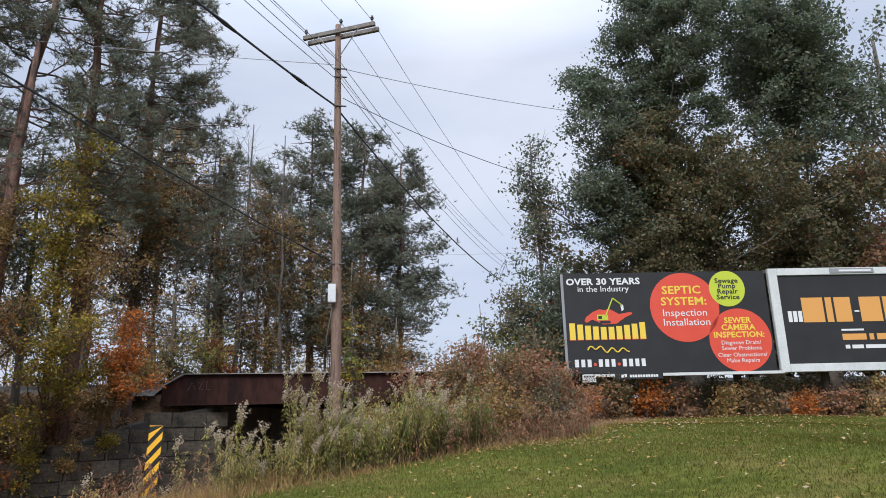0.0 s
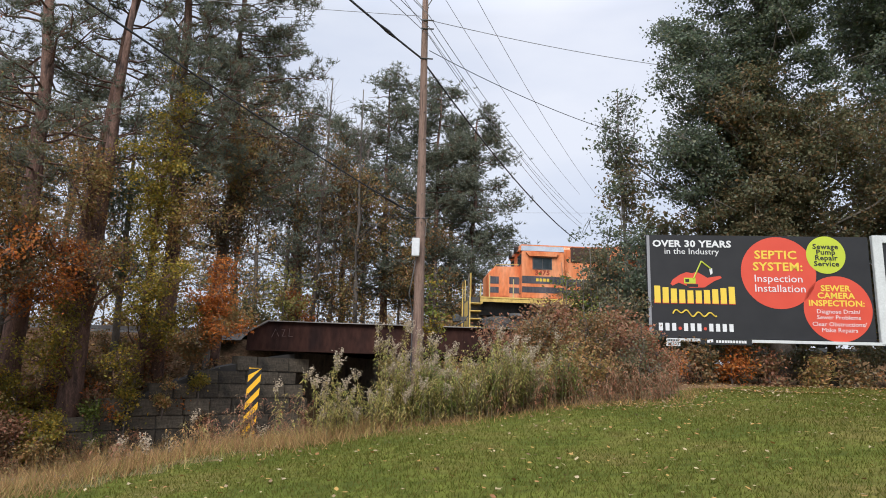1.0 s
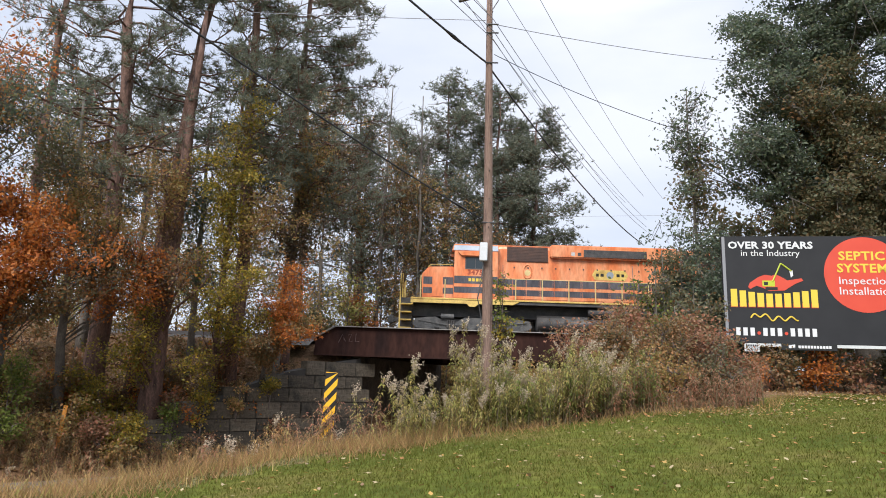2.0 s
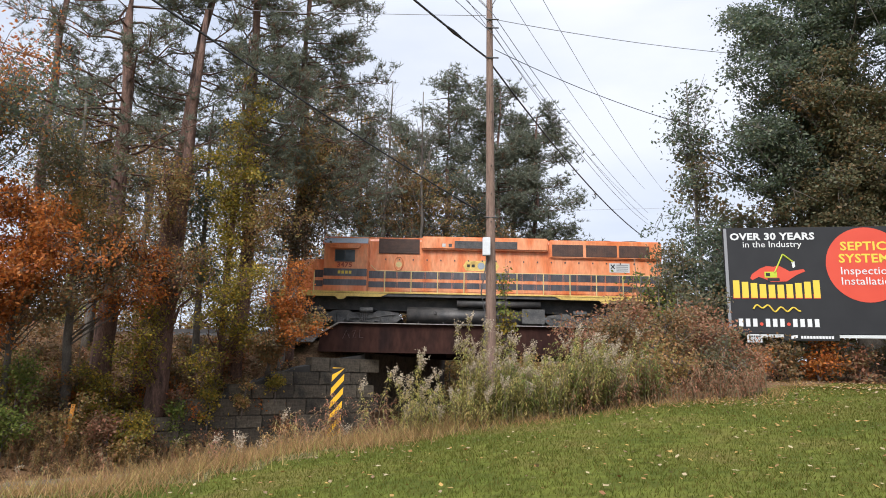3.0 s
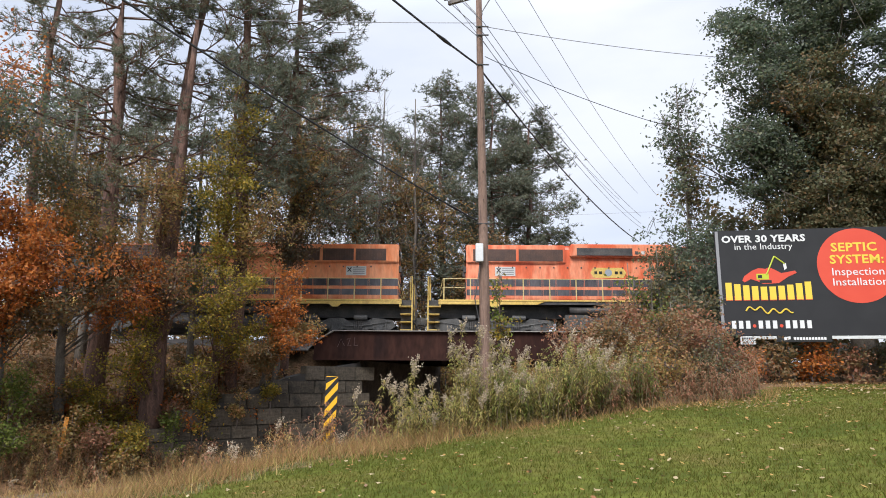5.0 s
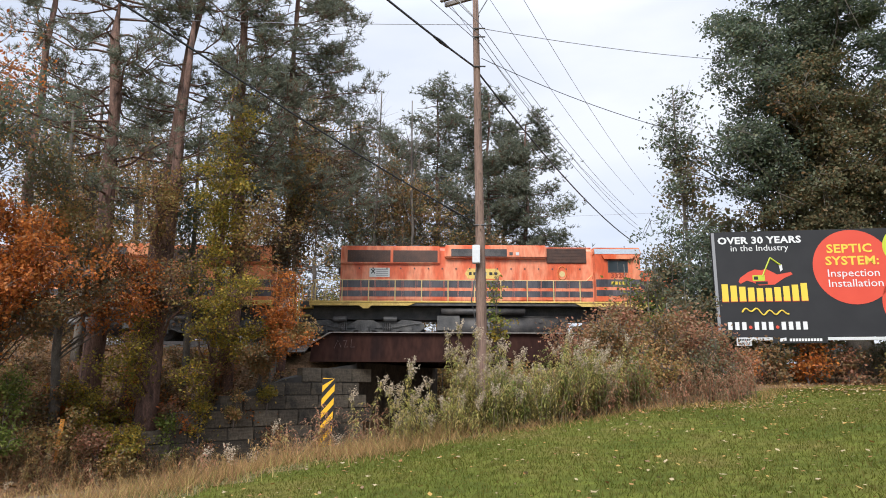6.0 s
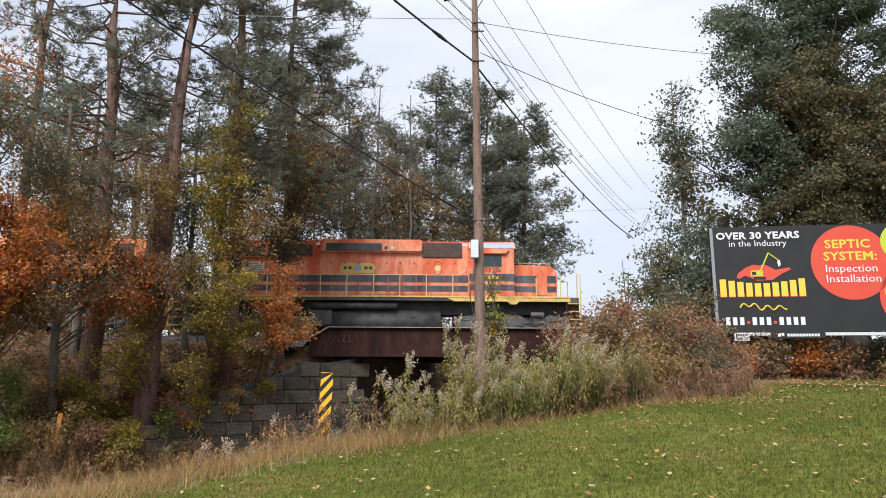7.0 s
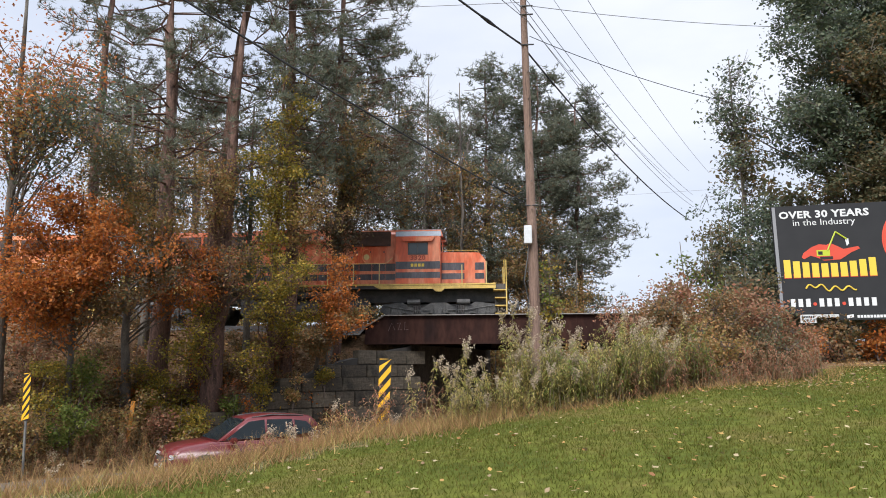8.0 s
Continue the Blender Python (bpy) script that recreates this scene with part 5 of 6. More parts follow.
# pines between the road bank and the track
pine("tall pine with a bare reddish trunk on the bank", G(-12.0, 24.1), (-12.5, 24.0, 24), 0.4, 0.36, 3.6, 3400, 0.15)
pine("tall leaning pine with a gray trunk on the bank", G(-11.6, 25.9), (-9.4, 25.3, 24), 0.34, 0.36, 3.4, 3600, 0.1)
pine("tall dense pine wrapped in yellowing vines", G(-8.1, 26.8), (-8.3, 26.2, 25), 0.36, 0.34, 4.4, 6200, 0.15, asym=0.0)
pine("tall dense pine at the edge of the cutting", G(-6.6, 28.3), (-6.2, 27.6, 24), 0.3, 0.34, 4.0, 6600, 0.15, asym=0.0)
pine("tall pine with a bare reddish trunk on the bank", G(-16.5, 26), (-16.2, 26, 23), 0.3, 0.45, 3.4, 2400, 0.15)
# pines beyond the track
for x, y, z, tf in ((0.2, 45.3, 24.0, 5200), (3.6, 47.2, 24.6, 5800), (6.4, 47.8, 22.4, 5200), (-5.4, 43.5, 20.5, 2600), (-2.6, 49, 22.0, 3800), (5.2, 52, 23, 3600), (-9.5, 45, 25, 2600), (-14, 47, 24, 2400), (-20, 44, 24, 2400), (-26, 46, 24, 2200)):
    pine("tall dark pine beyond the railway", G(x, y), (x + RNG.uniform(-0.6, 0.6), y, z), 0.3, 0.34 if x > 6 else 0.16, 4.0, tf, 0.06, "pines beyond the railway", long=0.28, wide=0.026, tuft=0.36)
# broadleaf trees beyond the track
for x, y, h, m in ((-7.5, 41, 18, "olive"), (-3.2, 43, 15, "oak_brown"), (1.0, 44, 12, "olive"), (5.5, 44, 11, "olive"), (-12, 40, 16, "olive"), (-18, 39.5, 17, "oak_brown"), (-1.0, 43.5, 15, "olive"), (2.5, 43.5, 15, "oak_brown"), (-5.2, 44, 17, "olive"), (-1.5, 42, 19, None), (-6, 43, 21, None), (-4.2, 42.5, 20, None), (-24, 40, 16, "olive"), (-30, 40, 17, "oak_brown")):
    g = float(ground(x, y))
    tree("tree" if m else "bare_tree", "thin broadleaf tree with sparse autumn leaves beyond the railway" if m else "bare gray tree with thin twigs beyond the railway", "tree", (x, y, g), (x + RNG.uniform(-0.5, 0.5), y, g + h * 0.9), 0.17,
         [((x, y, g + h * 0.58), (2.6, 2.2, h * 0.38), (6200 if x > -8 else 4000) if m else 0, m)], 1, 0.16, bare=0 if m else 1, limbs=22 if m else 26, per=7, twig=0.36, group="trees beyond the railway")
tree("maple_tree", "small orange maple beyond the bridge", "maple tree", G(-4.9, 41.5), (-4.9, 41.4, 7.0), 0.07, [((-4.9, 41.3, 7.2), (1.2, 1.0, 1.5), 1500, "maple"), ((-5.4, 41.3, 6.2), (0.8, 0.8, 1.0), 700, "olive")], 1, 0.15, twig=0.25, limbs=10)
# low growth beyond the track, closing the wood
for i in range(23):
    x = -31 + i * 1.95 + RNG.uniform(-0.6, 0.6)
    y = 37.5 + RNG.uniform(-0.5, 3)
    g = float(ground(x, y))
    if -5 < x < 11:
        y += 5
        g = float(ground(x, y))
    if x > 6.0:
        continue
    h = RNG.uniform(4.0, 7.0) if x < 8 else 3.2
    tree("understory_tree", "dark understory tree in the wood beyond the railway", "tree", (x, y, g - 0.2), (x, y, g + h * 0.8), 0.09, [((x, y, g + h * 0.48), (1.9, 1.5, h * 0.5), 1700 if -7 < x else 1000, ("olive", "goldenrod", "oak_brown", "olive")[i % 4])], 1, 0.17, twig=0.38, limbs=14, group="understory beyond the railway")

# the big oaks behind the billboards
tree("oak_tree", "large dense dark green oak turning brown low down", "oak tree", G(15.2, 24.0), (15.4, 24.5, 22), 0.42,
     [((17.2, 24.2, 18.8), (5.4, 4.2, 5.6), 46000, "oak"), ((12.95, 23.6, 17.3), (2.8, 2.4, 3.3), 25000, "oak"), ((11.1, 23.6, 13.7), (2.2, 1.9, 1.8), 11000, "oak"), ((10.3, 23.6, 11.4), (2.5, 1.9, 1.4), 12000, "oak"),
      ((15.0, 23.0, 13.2), (3.6, 2.2, 2.1), 19000, "oak_mixed"), ((13.4, 22.8, 10.0), (3.4, 2.2, 2.1), 17000, "oak_mixed"), ((18.0, 22.8, 11.0), (3.6, 2.4, 2.8), 17000, "oak_mixed"), ((12.5, 22.3, 13.1), (1.1, 0.7, 0.6), 700, "oak_brown")],
     1, 0.135, "bark_gray", 0.24, "oaks behind the billboards", limbs=15, per=16, spread=0.46, share=0.55)
tree("oak_tree", "large dense dark green oak with russet lower boughs", "oak tree", G(22.5, 25.5), (22, 25.5, 22), 0.42,
     [((22.4, 25.5, 17.6), (5.6, 4.4, 5.4), 26000, "oak"), ((21.4, 24.4, 20.6), (4.2, 3.0, 3.2), 14000, "oak"), ((20.8, 23.4, 12.4), (3.6, 2.4, 2.2), 10000, "oak_mixed"), ((21.5, 23.6, 9.4), (3.2, 2.0, 1.7), 6000, "oak_mixed"), ((24.5, 23.4, 12.0), (1.8, 1.6, 3.4), 5000, "russet")],
     1, 0.175, "bark_gray", 0.28, "oaks behind the billboards", limbs=20, per=14, spread=0.46, share=0.6)
tree("oak_tree", "dark green oak standing behind its neighbours", "oak tree", G(29, 26.5), (29, 26.5, 22), 0.4,
     [((28.5, 26.5, 15.5), (6.0, 4.8, 9.0), 9000, "oak")], 1, 0.24, "bark_gray", 0.4, "oaks behind the billboards", limbs=34)
tree("bare_tree", "half-bare gray tree at the edge of the oaks", "tree", G(9.7, 24.6), (9.2, 24.3, 14.4), 0.11, [((9.0, 24.1, 13.0), (1.2, 1.0, 1.7), 700, "oak"), ((9.5, 24.4, 10.8), (1.1, 1.0, 1.8), 1500, "oak_mixed")], 1, 0.15, bare=1, limbs=24, per=8, twig=0.3)
# mostly darker leaf mixes here, part of the shade behind the boards put into colour
for x, y, h, m in ((12.5, 27, 9, "oak_mixed"), (18, 28, 10, "oak_mixed"), (24, 29, 10, "oak"), (15, 26, 7, "oak_mixed"), (20.5, 26.5, 7, "oak_mixed"), (11.0, 25.5, 6.5, "oak"), (27, 27, 8, "oak_brown")):
    g = float(ground(x, y))
    tree("understory_tree", "brown understory tree behind the billboards", "tree", (x, y, g), (x, y, g + h * 0.85), 0.11, [((x, y, g + h * 0.52), (2.8, 1.8, h * 0.46), 4200, m)], 1, 0.25, twig=0.38, limbs=16, group="understory behind the billboards")

# thicket between the bridge and the billboards
for x, y, h, w, m, n in ((6.6, 20.6, 4.4, 1.2, "green", 1300), (5.6, 21.5, 3.4, 1.2, "olive", 1800), (7.6, 21.2, 5.6, 1.2, "oak_mixed", 2600), (8.3, 22.4, 7.4, 1.5, "oak", 4600), (5.0, 19.0, 2.9, 1.2, "russet", 2200), (6.7, 18.6, 2.4, 1.2, "russet", 2400), (7.3, 19.2, 3.1, 0.9, "oak_mixed", 1000), (9.6, 22.8, 6.6, 1.3, "oak", 3400), (5.9, 20.8, 4.6, 0.9, "olive", 650), (6.4, 21.4, 5.2, 0.8, "oak_mixed", 700), (7.0, 20.9, 5.0, 0.9, "oak_mixed", 600), (5.2, 21.0, 3.6, 0.9, "russet", 520), (4.0, 22.5, 3.0, 1.2, "olive", 2000), (3.2, 24.5, 2.6, 1.2, "russet", 1600)):
    g = float(ground(x, y))
    tree("sapling", "leafy olive-green sapling in the roadside thicket" if m != "oak" else "dark green sapling in the roadside thicket", "sapling", (x, y, g), (x + RNG.uniform(-0.3, 0.3), y, g + h), 0.05, [((x, y, g + h * 0.62), (w, w * 0.9, h * 0.42), int(n * 1.4), m)], 1, 0.11, twig=0.22, limbs=12, per=7, group="thicket saplings")
for x, y, h, w, m, n in ((3.3, 16.6, 1.9, 0.9, "russet", 2200), (4.4, 16.9, 2.4, 0.9, "oak_brown", 2000), (5.6, 17.2, 2.2, 1.0, "oak_brown", 2000), (6.6, 17.4, 1.9, 0.8, "russet", 1500), (7.7, 17.9, 1.15, 0.8, "russet", 1500), (8.2, 18.7, 0.95, 0.6, "maple", 700), (4.2, 15.6, 1.3, 0.8, "olive", 1600), (5.4, 16.1, 1.3, 0.8, "olive", 1300), (6.8, 16.6, 1.1, 0.8, "oak_mixed", 1200), (2.7, 18.2, 2.4, 0.8, "olive", 1600), (9.3, 19.9, 1.1, 0.6, "russet", 600), (8.45, 20.4, 1.7, 0.3, "red", 260)):
    g = float(ground(x, y))
    tree("shrub", ("dense russet autumn shrub at the lawn's edge" if m == "russet" else "mixed olive and orange autumn shrub at the lawn's edge") if m != "red" else "bright red autumn shrub under the billboard", "shrub", (x, y, g), (x, y, g + h * 0.8), 0.03, [((x, y, g + h * 0.5), (w, w * 0.8, h * 0.5), int(n * 1.7), m)], 1, 0.075, "twig", 0.18, limbs=16, per=7, group="lawn edge shrubs")
for i in range(26):
    x = 9.4 + i * 0.62
    y = 20.75 - 0.155 * (x - 8.7) + (RNG.uniform(-0.3, 0.35) if i % 2 else RNG.uniform(0.9, 2.2))
    g = float(ground(x, y))
    h = RNG.uniform(0.7, 1.45) if i % 2 else RNG.uniform(1.3, 2.2)
    # shrubs behind the boards get the darker mix, with shade put into its colour
    m = ("oak_mixed", "oak_brown", "oak_mixed", "maple", "oak_mixed", "russet", "oak_mixed", "olive")[i % 8]
    tree("shrub", "low orange-brown shrub beneath the billboards", "shrub", (x, y, g), (x, y, g + h * 0.8), 0.03, [((x, y, g + h * 0.5), (0.75, 0.6, h * 0.5), 1100, m)], 1, 0.11, "twig", 0.18, limbs=12, per=6, group="shrubs beneath the billboards")

# vine on the pole's foot
tree("vine_sapling", "yellow-green vine tangled on a sapling beside the pole", "vine", G(1.9, 20.6), (1.85, 20.4, 6.6), 0.04, [((1.85, 20.3, 4.6), (0.28, 0.25, 1.9), 420, "green"), ((1.85, 20.3, 5.2), (0.2, 0.2, 1.3), 350, "yellowgreen")], 1, 0.11, "twig", 0.13, limbs=16, per=5)

# left bank: vine column, maples, broadleaf boughs
tree("vine_tree", "slender tree hung with yellow-green vine leaves", "tree", G(-8.8, 26.6), (-7.8, 24.2, 16), 0.16, [((-7.7, 23.6, 11.6), (1.25, 0.9, 3.4), 6080, "yellowgreen"), ((-7.5, 23.5, 7.2), (1.4, 0.9, 2.6), 3600, "yellowgreen"), ((-7.0, 24.3, 5.0), (1.1, 0.8, 1.2), 2080, "yellowgreen"), ((-8.3, 23.2, 4.0), (0.45, 0.4, 2.0), 1440, "yellowgreen"), ((-6.1, 24.4, 8.6), (0.9, 0.9, 2.2), 2560, "olive")], 1, 0.105, "bark_pine", 0.2, limbs=16, per=8)
tree("vine_tree", "thick dark trunk draped with yellow-green vines", "tree", G(-10.4, 24.7), (-9.6, 24.2, 17), 0.4, [((-10.4, 22.6, 4.2), (0.7, 0.6, 2.0), 2560, "yellowgreen"), ((-9.6, 23.0, 10.6), (1.4, 1.2, 2.2), 2400, "olive"), ((-8.9, 22.8, 6.7), (1.5, 1.0, 0.9), 1500, "oak_brown"), ((-10.8, 22.4, 7.4), (1.3, 1.0, 0.8), 1920, "maple")], 1, 0.105, "bark_pine", 0.22, limbs=14, per=8)
tree("maple_tree", "orange autumn maple leaning out over the wall", "maple tree", G(-7.3, 27.5), (-5.9, 25.0, 6.4), 0.09, [((-5.5, 24.2, 5.5), (1.15, 0.8, 0.75), 2600, "maple"), ((-5.2, 24.3, 4.5), (1.0, 0.7, 0.5), 1700, "maple"), ((-6.3, 24.6, 4.1), (1.0, 0.7, 0.7), 3520, "oak_brown"), ((-5.0, 24.8, 5.0), (0.8, 0.8, 0.7), 3000, "olive"), ((-5.3, 24.5, 6.9), (0.6, 0.6, 0.5), 900, "maple")], 1, 0.1, "bark_gray", 0.18, limbs=10, per=8)
tree("maple_tree", "orange autumn maple on the road bank", "maple tree", G(-13.8, 21.6), (-12.8, 19.8, 8.5), 0.12, [((-12.0, 18.9, 7.2), (1.9, 1.4, 1.4), 6000, "maple"), ((-12.6, 18.6, 5.3), (1.9, 1.2, 1.0), 5000, "maple"), ((-11.2, 19.6, 5.4), (1.2, 0.9, 0.8), 2080, "oak_brown"), ((-14.4, 18.8, 6.2), (1.6, 1.2, 1.8), 3600, "maple"), ((-10.6, 19.4, 6.6), (1.2, 0.9, 0.6), 1300, "maple"), ((-14.2, 18.7, 8.3), (1.9, 1.2, 1.1), 2600, "maple"), ((-15.6, 18.6, 6.8), (1.2, 1.0, 2.0), 2000, "maple")], 1, 0.115, "bark_gray", 0.2, limbs=14, per=9, share=0.75)
tree("maple_tree", "half-bare orange maple with spreading gray limbs", "maple tree", G(-15.5, 20.5), (-14.5, 18.6, 15), 0.2, [((-13.6, 18.0, 12.0), (2.8, 2.2, 2.6), 3000, "maple"), ((-11.9, 18.2, 10.9), (2.3, 1.6, 1.1), 3000, "oak"), ((-12.2, 18.2, 10.4), (2.2, 1.5, 1.0), 1500, "olive")], 1, 0.115, "bark_gray", 0.42, limbs=20, per=8)
tree("broadleaf_tree", "green and orange broadleaf tree on the bank", "tree", G(-12.6, 22.9), (-12.2, 21.2, 12), 0.17, [((-11.6, 19.8, 9.9), (2.4, 1.6, 1.0), 2600, "oak_mixed"), ((-11.0, 20.8, 8.2), (1.5, 1.2, 1.2), 3168, "olive"), ((-10.3, 21.8, 6.6), (1.6, 1.2, 0.9), 3168, "oak_brown"), ((-9.4, 22.0, 6.0), (1.4, 0.9, 0.6), 1936, "maple")], 1, 0.105, "bark_gray", 0.22, limbs=12, per=8)
tree("broadleaf_tree", "tall olive tree with thinning leaves among the pines", "tree", G(-14, 26.5), (-13.8, 26, 15), 0.2, [((-13.6, 25.8, 10.5), (2.4, 2.0, 3.6), 4200, "olive"), ((-15.5, 26, 9.5), (2.2, 1.8, 2.2), 1500, "oak_brown")], 1, 0.13, "bark_gray", 0.3, limbs=18, per=8)
tree("broadleaf_tree", "dark olive tree with thinning leaves among the pines", "tree", G(-10, 27.2), (-9.9, 26.6, 14), 0.16, [((-9.8, 26.4, 9.8), (1.7, 1.5, 3.4), 3400, "oak"), ((-11.8, 27, 8.6), (1.6, 1.4, 1.4), 1000, "olive")], 1, 0.13, "bark_gray", 0.3, limbs=18, per=8)
tree("broadleaf_tree", "olive and brown tree overhanging the cutting", "tree", G(-6.8, 27.8), (-5.8, 27.4, 14), 0.15, [((-5.5, 27.2, 11.8), (1.8, 1.5, 2.2), 5376, "olive"), ((-6.0, 26.8, 9.6), (1.4, 1.2, 1.4), 3072, "needle_brown"), ((-4.3, 27.4, 12.6), (0.9, 0.9, 1.2), 1440, "needle_brown")], 1, 0.125, "bark_gray", 0.28, limbs=16, per=8)
for x, y, h, w, m in ((-10.0, 22.4, 1.4, 0.9, "olive"), (-10.6, 22.0, 1.3, 0.9, "russet"), (-12.1, 21.7, 1.3, 0.9, "olive"), (-12.8, 20.2, 1.5, 0.9, "green"), (-13.8, 19.4, 1.5, 1.0, "olive"), (-14.8, 18.6, 1.4, 1.0, "oak_brown"), (-11.0, 23.2, 1.5, 1.1, "russet"), (-12.6, 22.6, 1.6, 1.1, "oak_brown"), (-13.9, 22.0, 1.6, 1.1, "olive"), (-15.3, 21.4, 1.8, 1.1, "russet"), (-9.3, 25.0, 1.5, 1.0, "russet"), (-16.2, 18.0, 1.5, 1.0, "olive"), (-17.2, 19.6, 1.8, 1.2, "russet"), (-7.2, 26.2, 1.2, 0.9, "oak_brown"), (-8.4, 26.6, 1.5, 1.0, "russet"), (-8.9, 27.6, 1.2, 1.0, "russet"), (-11, 26.6, 1.2, 1.1, "oak_brown"), (-13.5, 26, 1.2, 1.1, "russet"), (-16, 25, 1.3, 1.1, "oak_brown"), (-12, 24.6, 1.2, 1.2, "russet"), (-14.5, 24, 1.3, 1.2, "oak_brown"), (-9.2, 23.6, 1.2, 0.8, "oak_brown"), (-18.5, 22, 1.8, 1.4, "russet"), (-18, 17.2, 1.6, 1.2, "olive"), (-6.9, 27.2, 1.4, 0.9, "russet"), (-10.2, 28.2, 0.6, 1.3, "oak_brown"), (-12.4, 28.3, 0.6, 1.3, "russet"), (-14.8, 28.3, 0.6, 1.3, "oak_brown"), (-17.2, 28.3, 0.6, 1.4, "russet"), (-20, 28.3, 0.6, 1.5, "oak_brown"), (-8.7, 24.4, 1.4, 0.8, "maple"), (-10.9, 24.9, 2.4, 1.0, "maple"), (-13.0, 24.2, 2.2, 1.1, "oak_brown"), (-8.2, 25.0, 2.0, 0.8, "oak_brown"), (-11.9, 23.2, 2.2, 0.8, "yellowgreen"), (-14.2, 20.8, 2.4, 0.9, "yellowgreen"), (-16.0, 22.8, 2.4, 1.2, "maple"), (-6.2, 26.0, 1.4, 0.7, "russet"), (-8.9, 23.4, 2.6, 0.7, "maple"), (-7.7, 24.4, 2.4, 0.8, "oak_brown"), (-11.2, 23.0, 2.4, 0.8, "yellowgreen"), (-10.4, 22.5, 2.2, 0.7, "yellowgreen"), (-13.2, 21.2, 2.6, 0.9, "green"), (-12.4, 23.3, 2.0, 0.8, "maple")):
    if perp(x, y) < 5.95 and (x - ROAD_P[0]) * ROAD_D[0] + (y - ROAD_P[1]) * ROAD_D[1] < 0.6:
        continue
    g = float(ground(x, y))
    tree("shrub", "low tangled autumn undergrowth shrub on the bank", "shrub", (x, y, g), (x, y, g + h * 0.8), 0.025, [((x, y, g + h * 0.5), (w, w * 0.8, h * 0.5), 1500, m)], 1, 0.1, "twig", 0.17, limbs=12, per=4, group="bank undergrowth")


# growth along the wall's top, hanging over it
for s_, p_, h, w, m in ((-5.2, 6.7, 1.5, 0.8, "oak_brown"), (-4.2, 6.6, 1.5, 0.8, "maple"), (-3.2, 6.5, 1.6, 0.8, "oak_brown"), (-2.4, 6.4, 1.8, 0.8, "yellowgreen"), (-1.6, 6.4, 1.7, 0.8, "maple"), (-0.8, 6.4, 1.8, 0.8, "russet"), (0.0, 6.3, 1.7, 0.8, "yellowgreen"), (0.8, 6.2, 1.6, 0.8, "maple"), (-3.6, 7.6, 2.0, 0.9, "maple"), (-1.4, 7.6, 2.0, 0.9, "oak_brown"), (0.4, 7.4, 2.0, 0.9, "yellowgreen")):
    q = wall_frame(s_, p_, 0)
    g = float(ground(q.x, q.y))
    tree("shrub", "tangled autumn shrub growing over the stone wall", "shrub", (q.x, q.y, g), (q.x, q.y, g + h * 0.8), 0.03, [((q.x, q.y, g + h * 0.45), (w, w * 0.9, h * 0.55), 1000, m)], 1, 0.105, "twig", 0.17, limbs=12, per=6, group="shrubs along the wall")
# low hedge of growth behind the rails
for i in range(15):
    x, y = -33 + i * 1.9 + RNG.uniform(-0.4, 0.4), 37.2 + RNG.uniform(0, 1.2)
    g = float(ground(x, y))
    tree("shrub", "dark leafy shrub beyond the railway", "shrub", (x, y, g), (x, y, g + 2.0), 0.04, [((x, y, g + 1.3), (1.3, 0.8, 1.3), 900, ("oak_mixed", "olive", "oak_mixed")[i % 3])], 1, 0.2, "twig", 0.25, limbs=10, per=6, group="shrubs beyond the railway")

# vines hanging over the stone wall
for s_, z0, z1, m in ((-0.9, 0.1, 2.0, "green"), (-2.0, 1.2, 2.6, "yellowgreen"), (0.3, 0.6, 1.8, "yellowgreen"), (-4.6, 2.2, 3.7, "yellowgreen"), (-3.3, 1.7, 3.0, "olive")):
    vx, vy = ROAD_P[0] + ROAD_D[0] * s_ + ROAD_N[0] * 5.6, ROAD_P[1] + ROAD_D[1] * s_ + ROAD_N[1] * 5.6
    tree("vine", "leafy green and yellow vine trailing down the stone wall", "vine", (vx, vy, z0), (vx + 0.15, vy, z1), 0.02, [((vx, vy, (z0 + z1) / 2), (0.3, 0.2, (z1 - z0) * 0.5), 650, m)], 1, 0.1, "twig", 0.14, limbs=10, per=4, group="wall vines")


# ---- weeds and grass ----
def scatter(n, x0, x1, y0, y1, keep):
    x, y = RNG.uniform(x0, x1, n), RNG.uniform(y0, y1, n)
    k = keep(x, y)
    return x[k], y[k]


def lawn_edge(x):
    return 12.3 + 0.36 * np.clip(x, -3.5, 7) + 1.0 * np.clip(x - 7, 0, 4.5) + 0.25 * np.sin(x * 1.7)


def blades(name, label, category, x, y, h, w, lean, material, patchy=0.0):
    n = len(x)
    z = ground(x, y)
    hh = h * RNG.uniform(0.5, 1.3, n) * (1 + patchy * np.sin(1.9 * x + 0.8 * y) * np.cos(2.7 * y - 1.1 * x))
    a = RNG.uniform(0, 6.283, n)
    dx, dy = np.cos(a) * w, np.sin(a) * w
    lx, ly = RNG.normal(size=n) * lean * hh, RNG.normal(size=n) * lean * hh
    p = np.stack([np.stack([x - dx, y - dy, z - 0.01], -1), np.stack([x + dx, y + dy, z - 0.01], -1), np.stack([x + lx, y + ly, z + hh], -1)], 1)
    ob = quick_mesh(name, p, 3, material)
    return tagged(ob, label, category, kind="stuff")


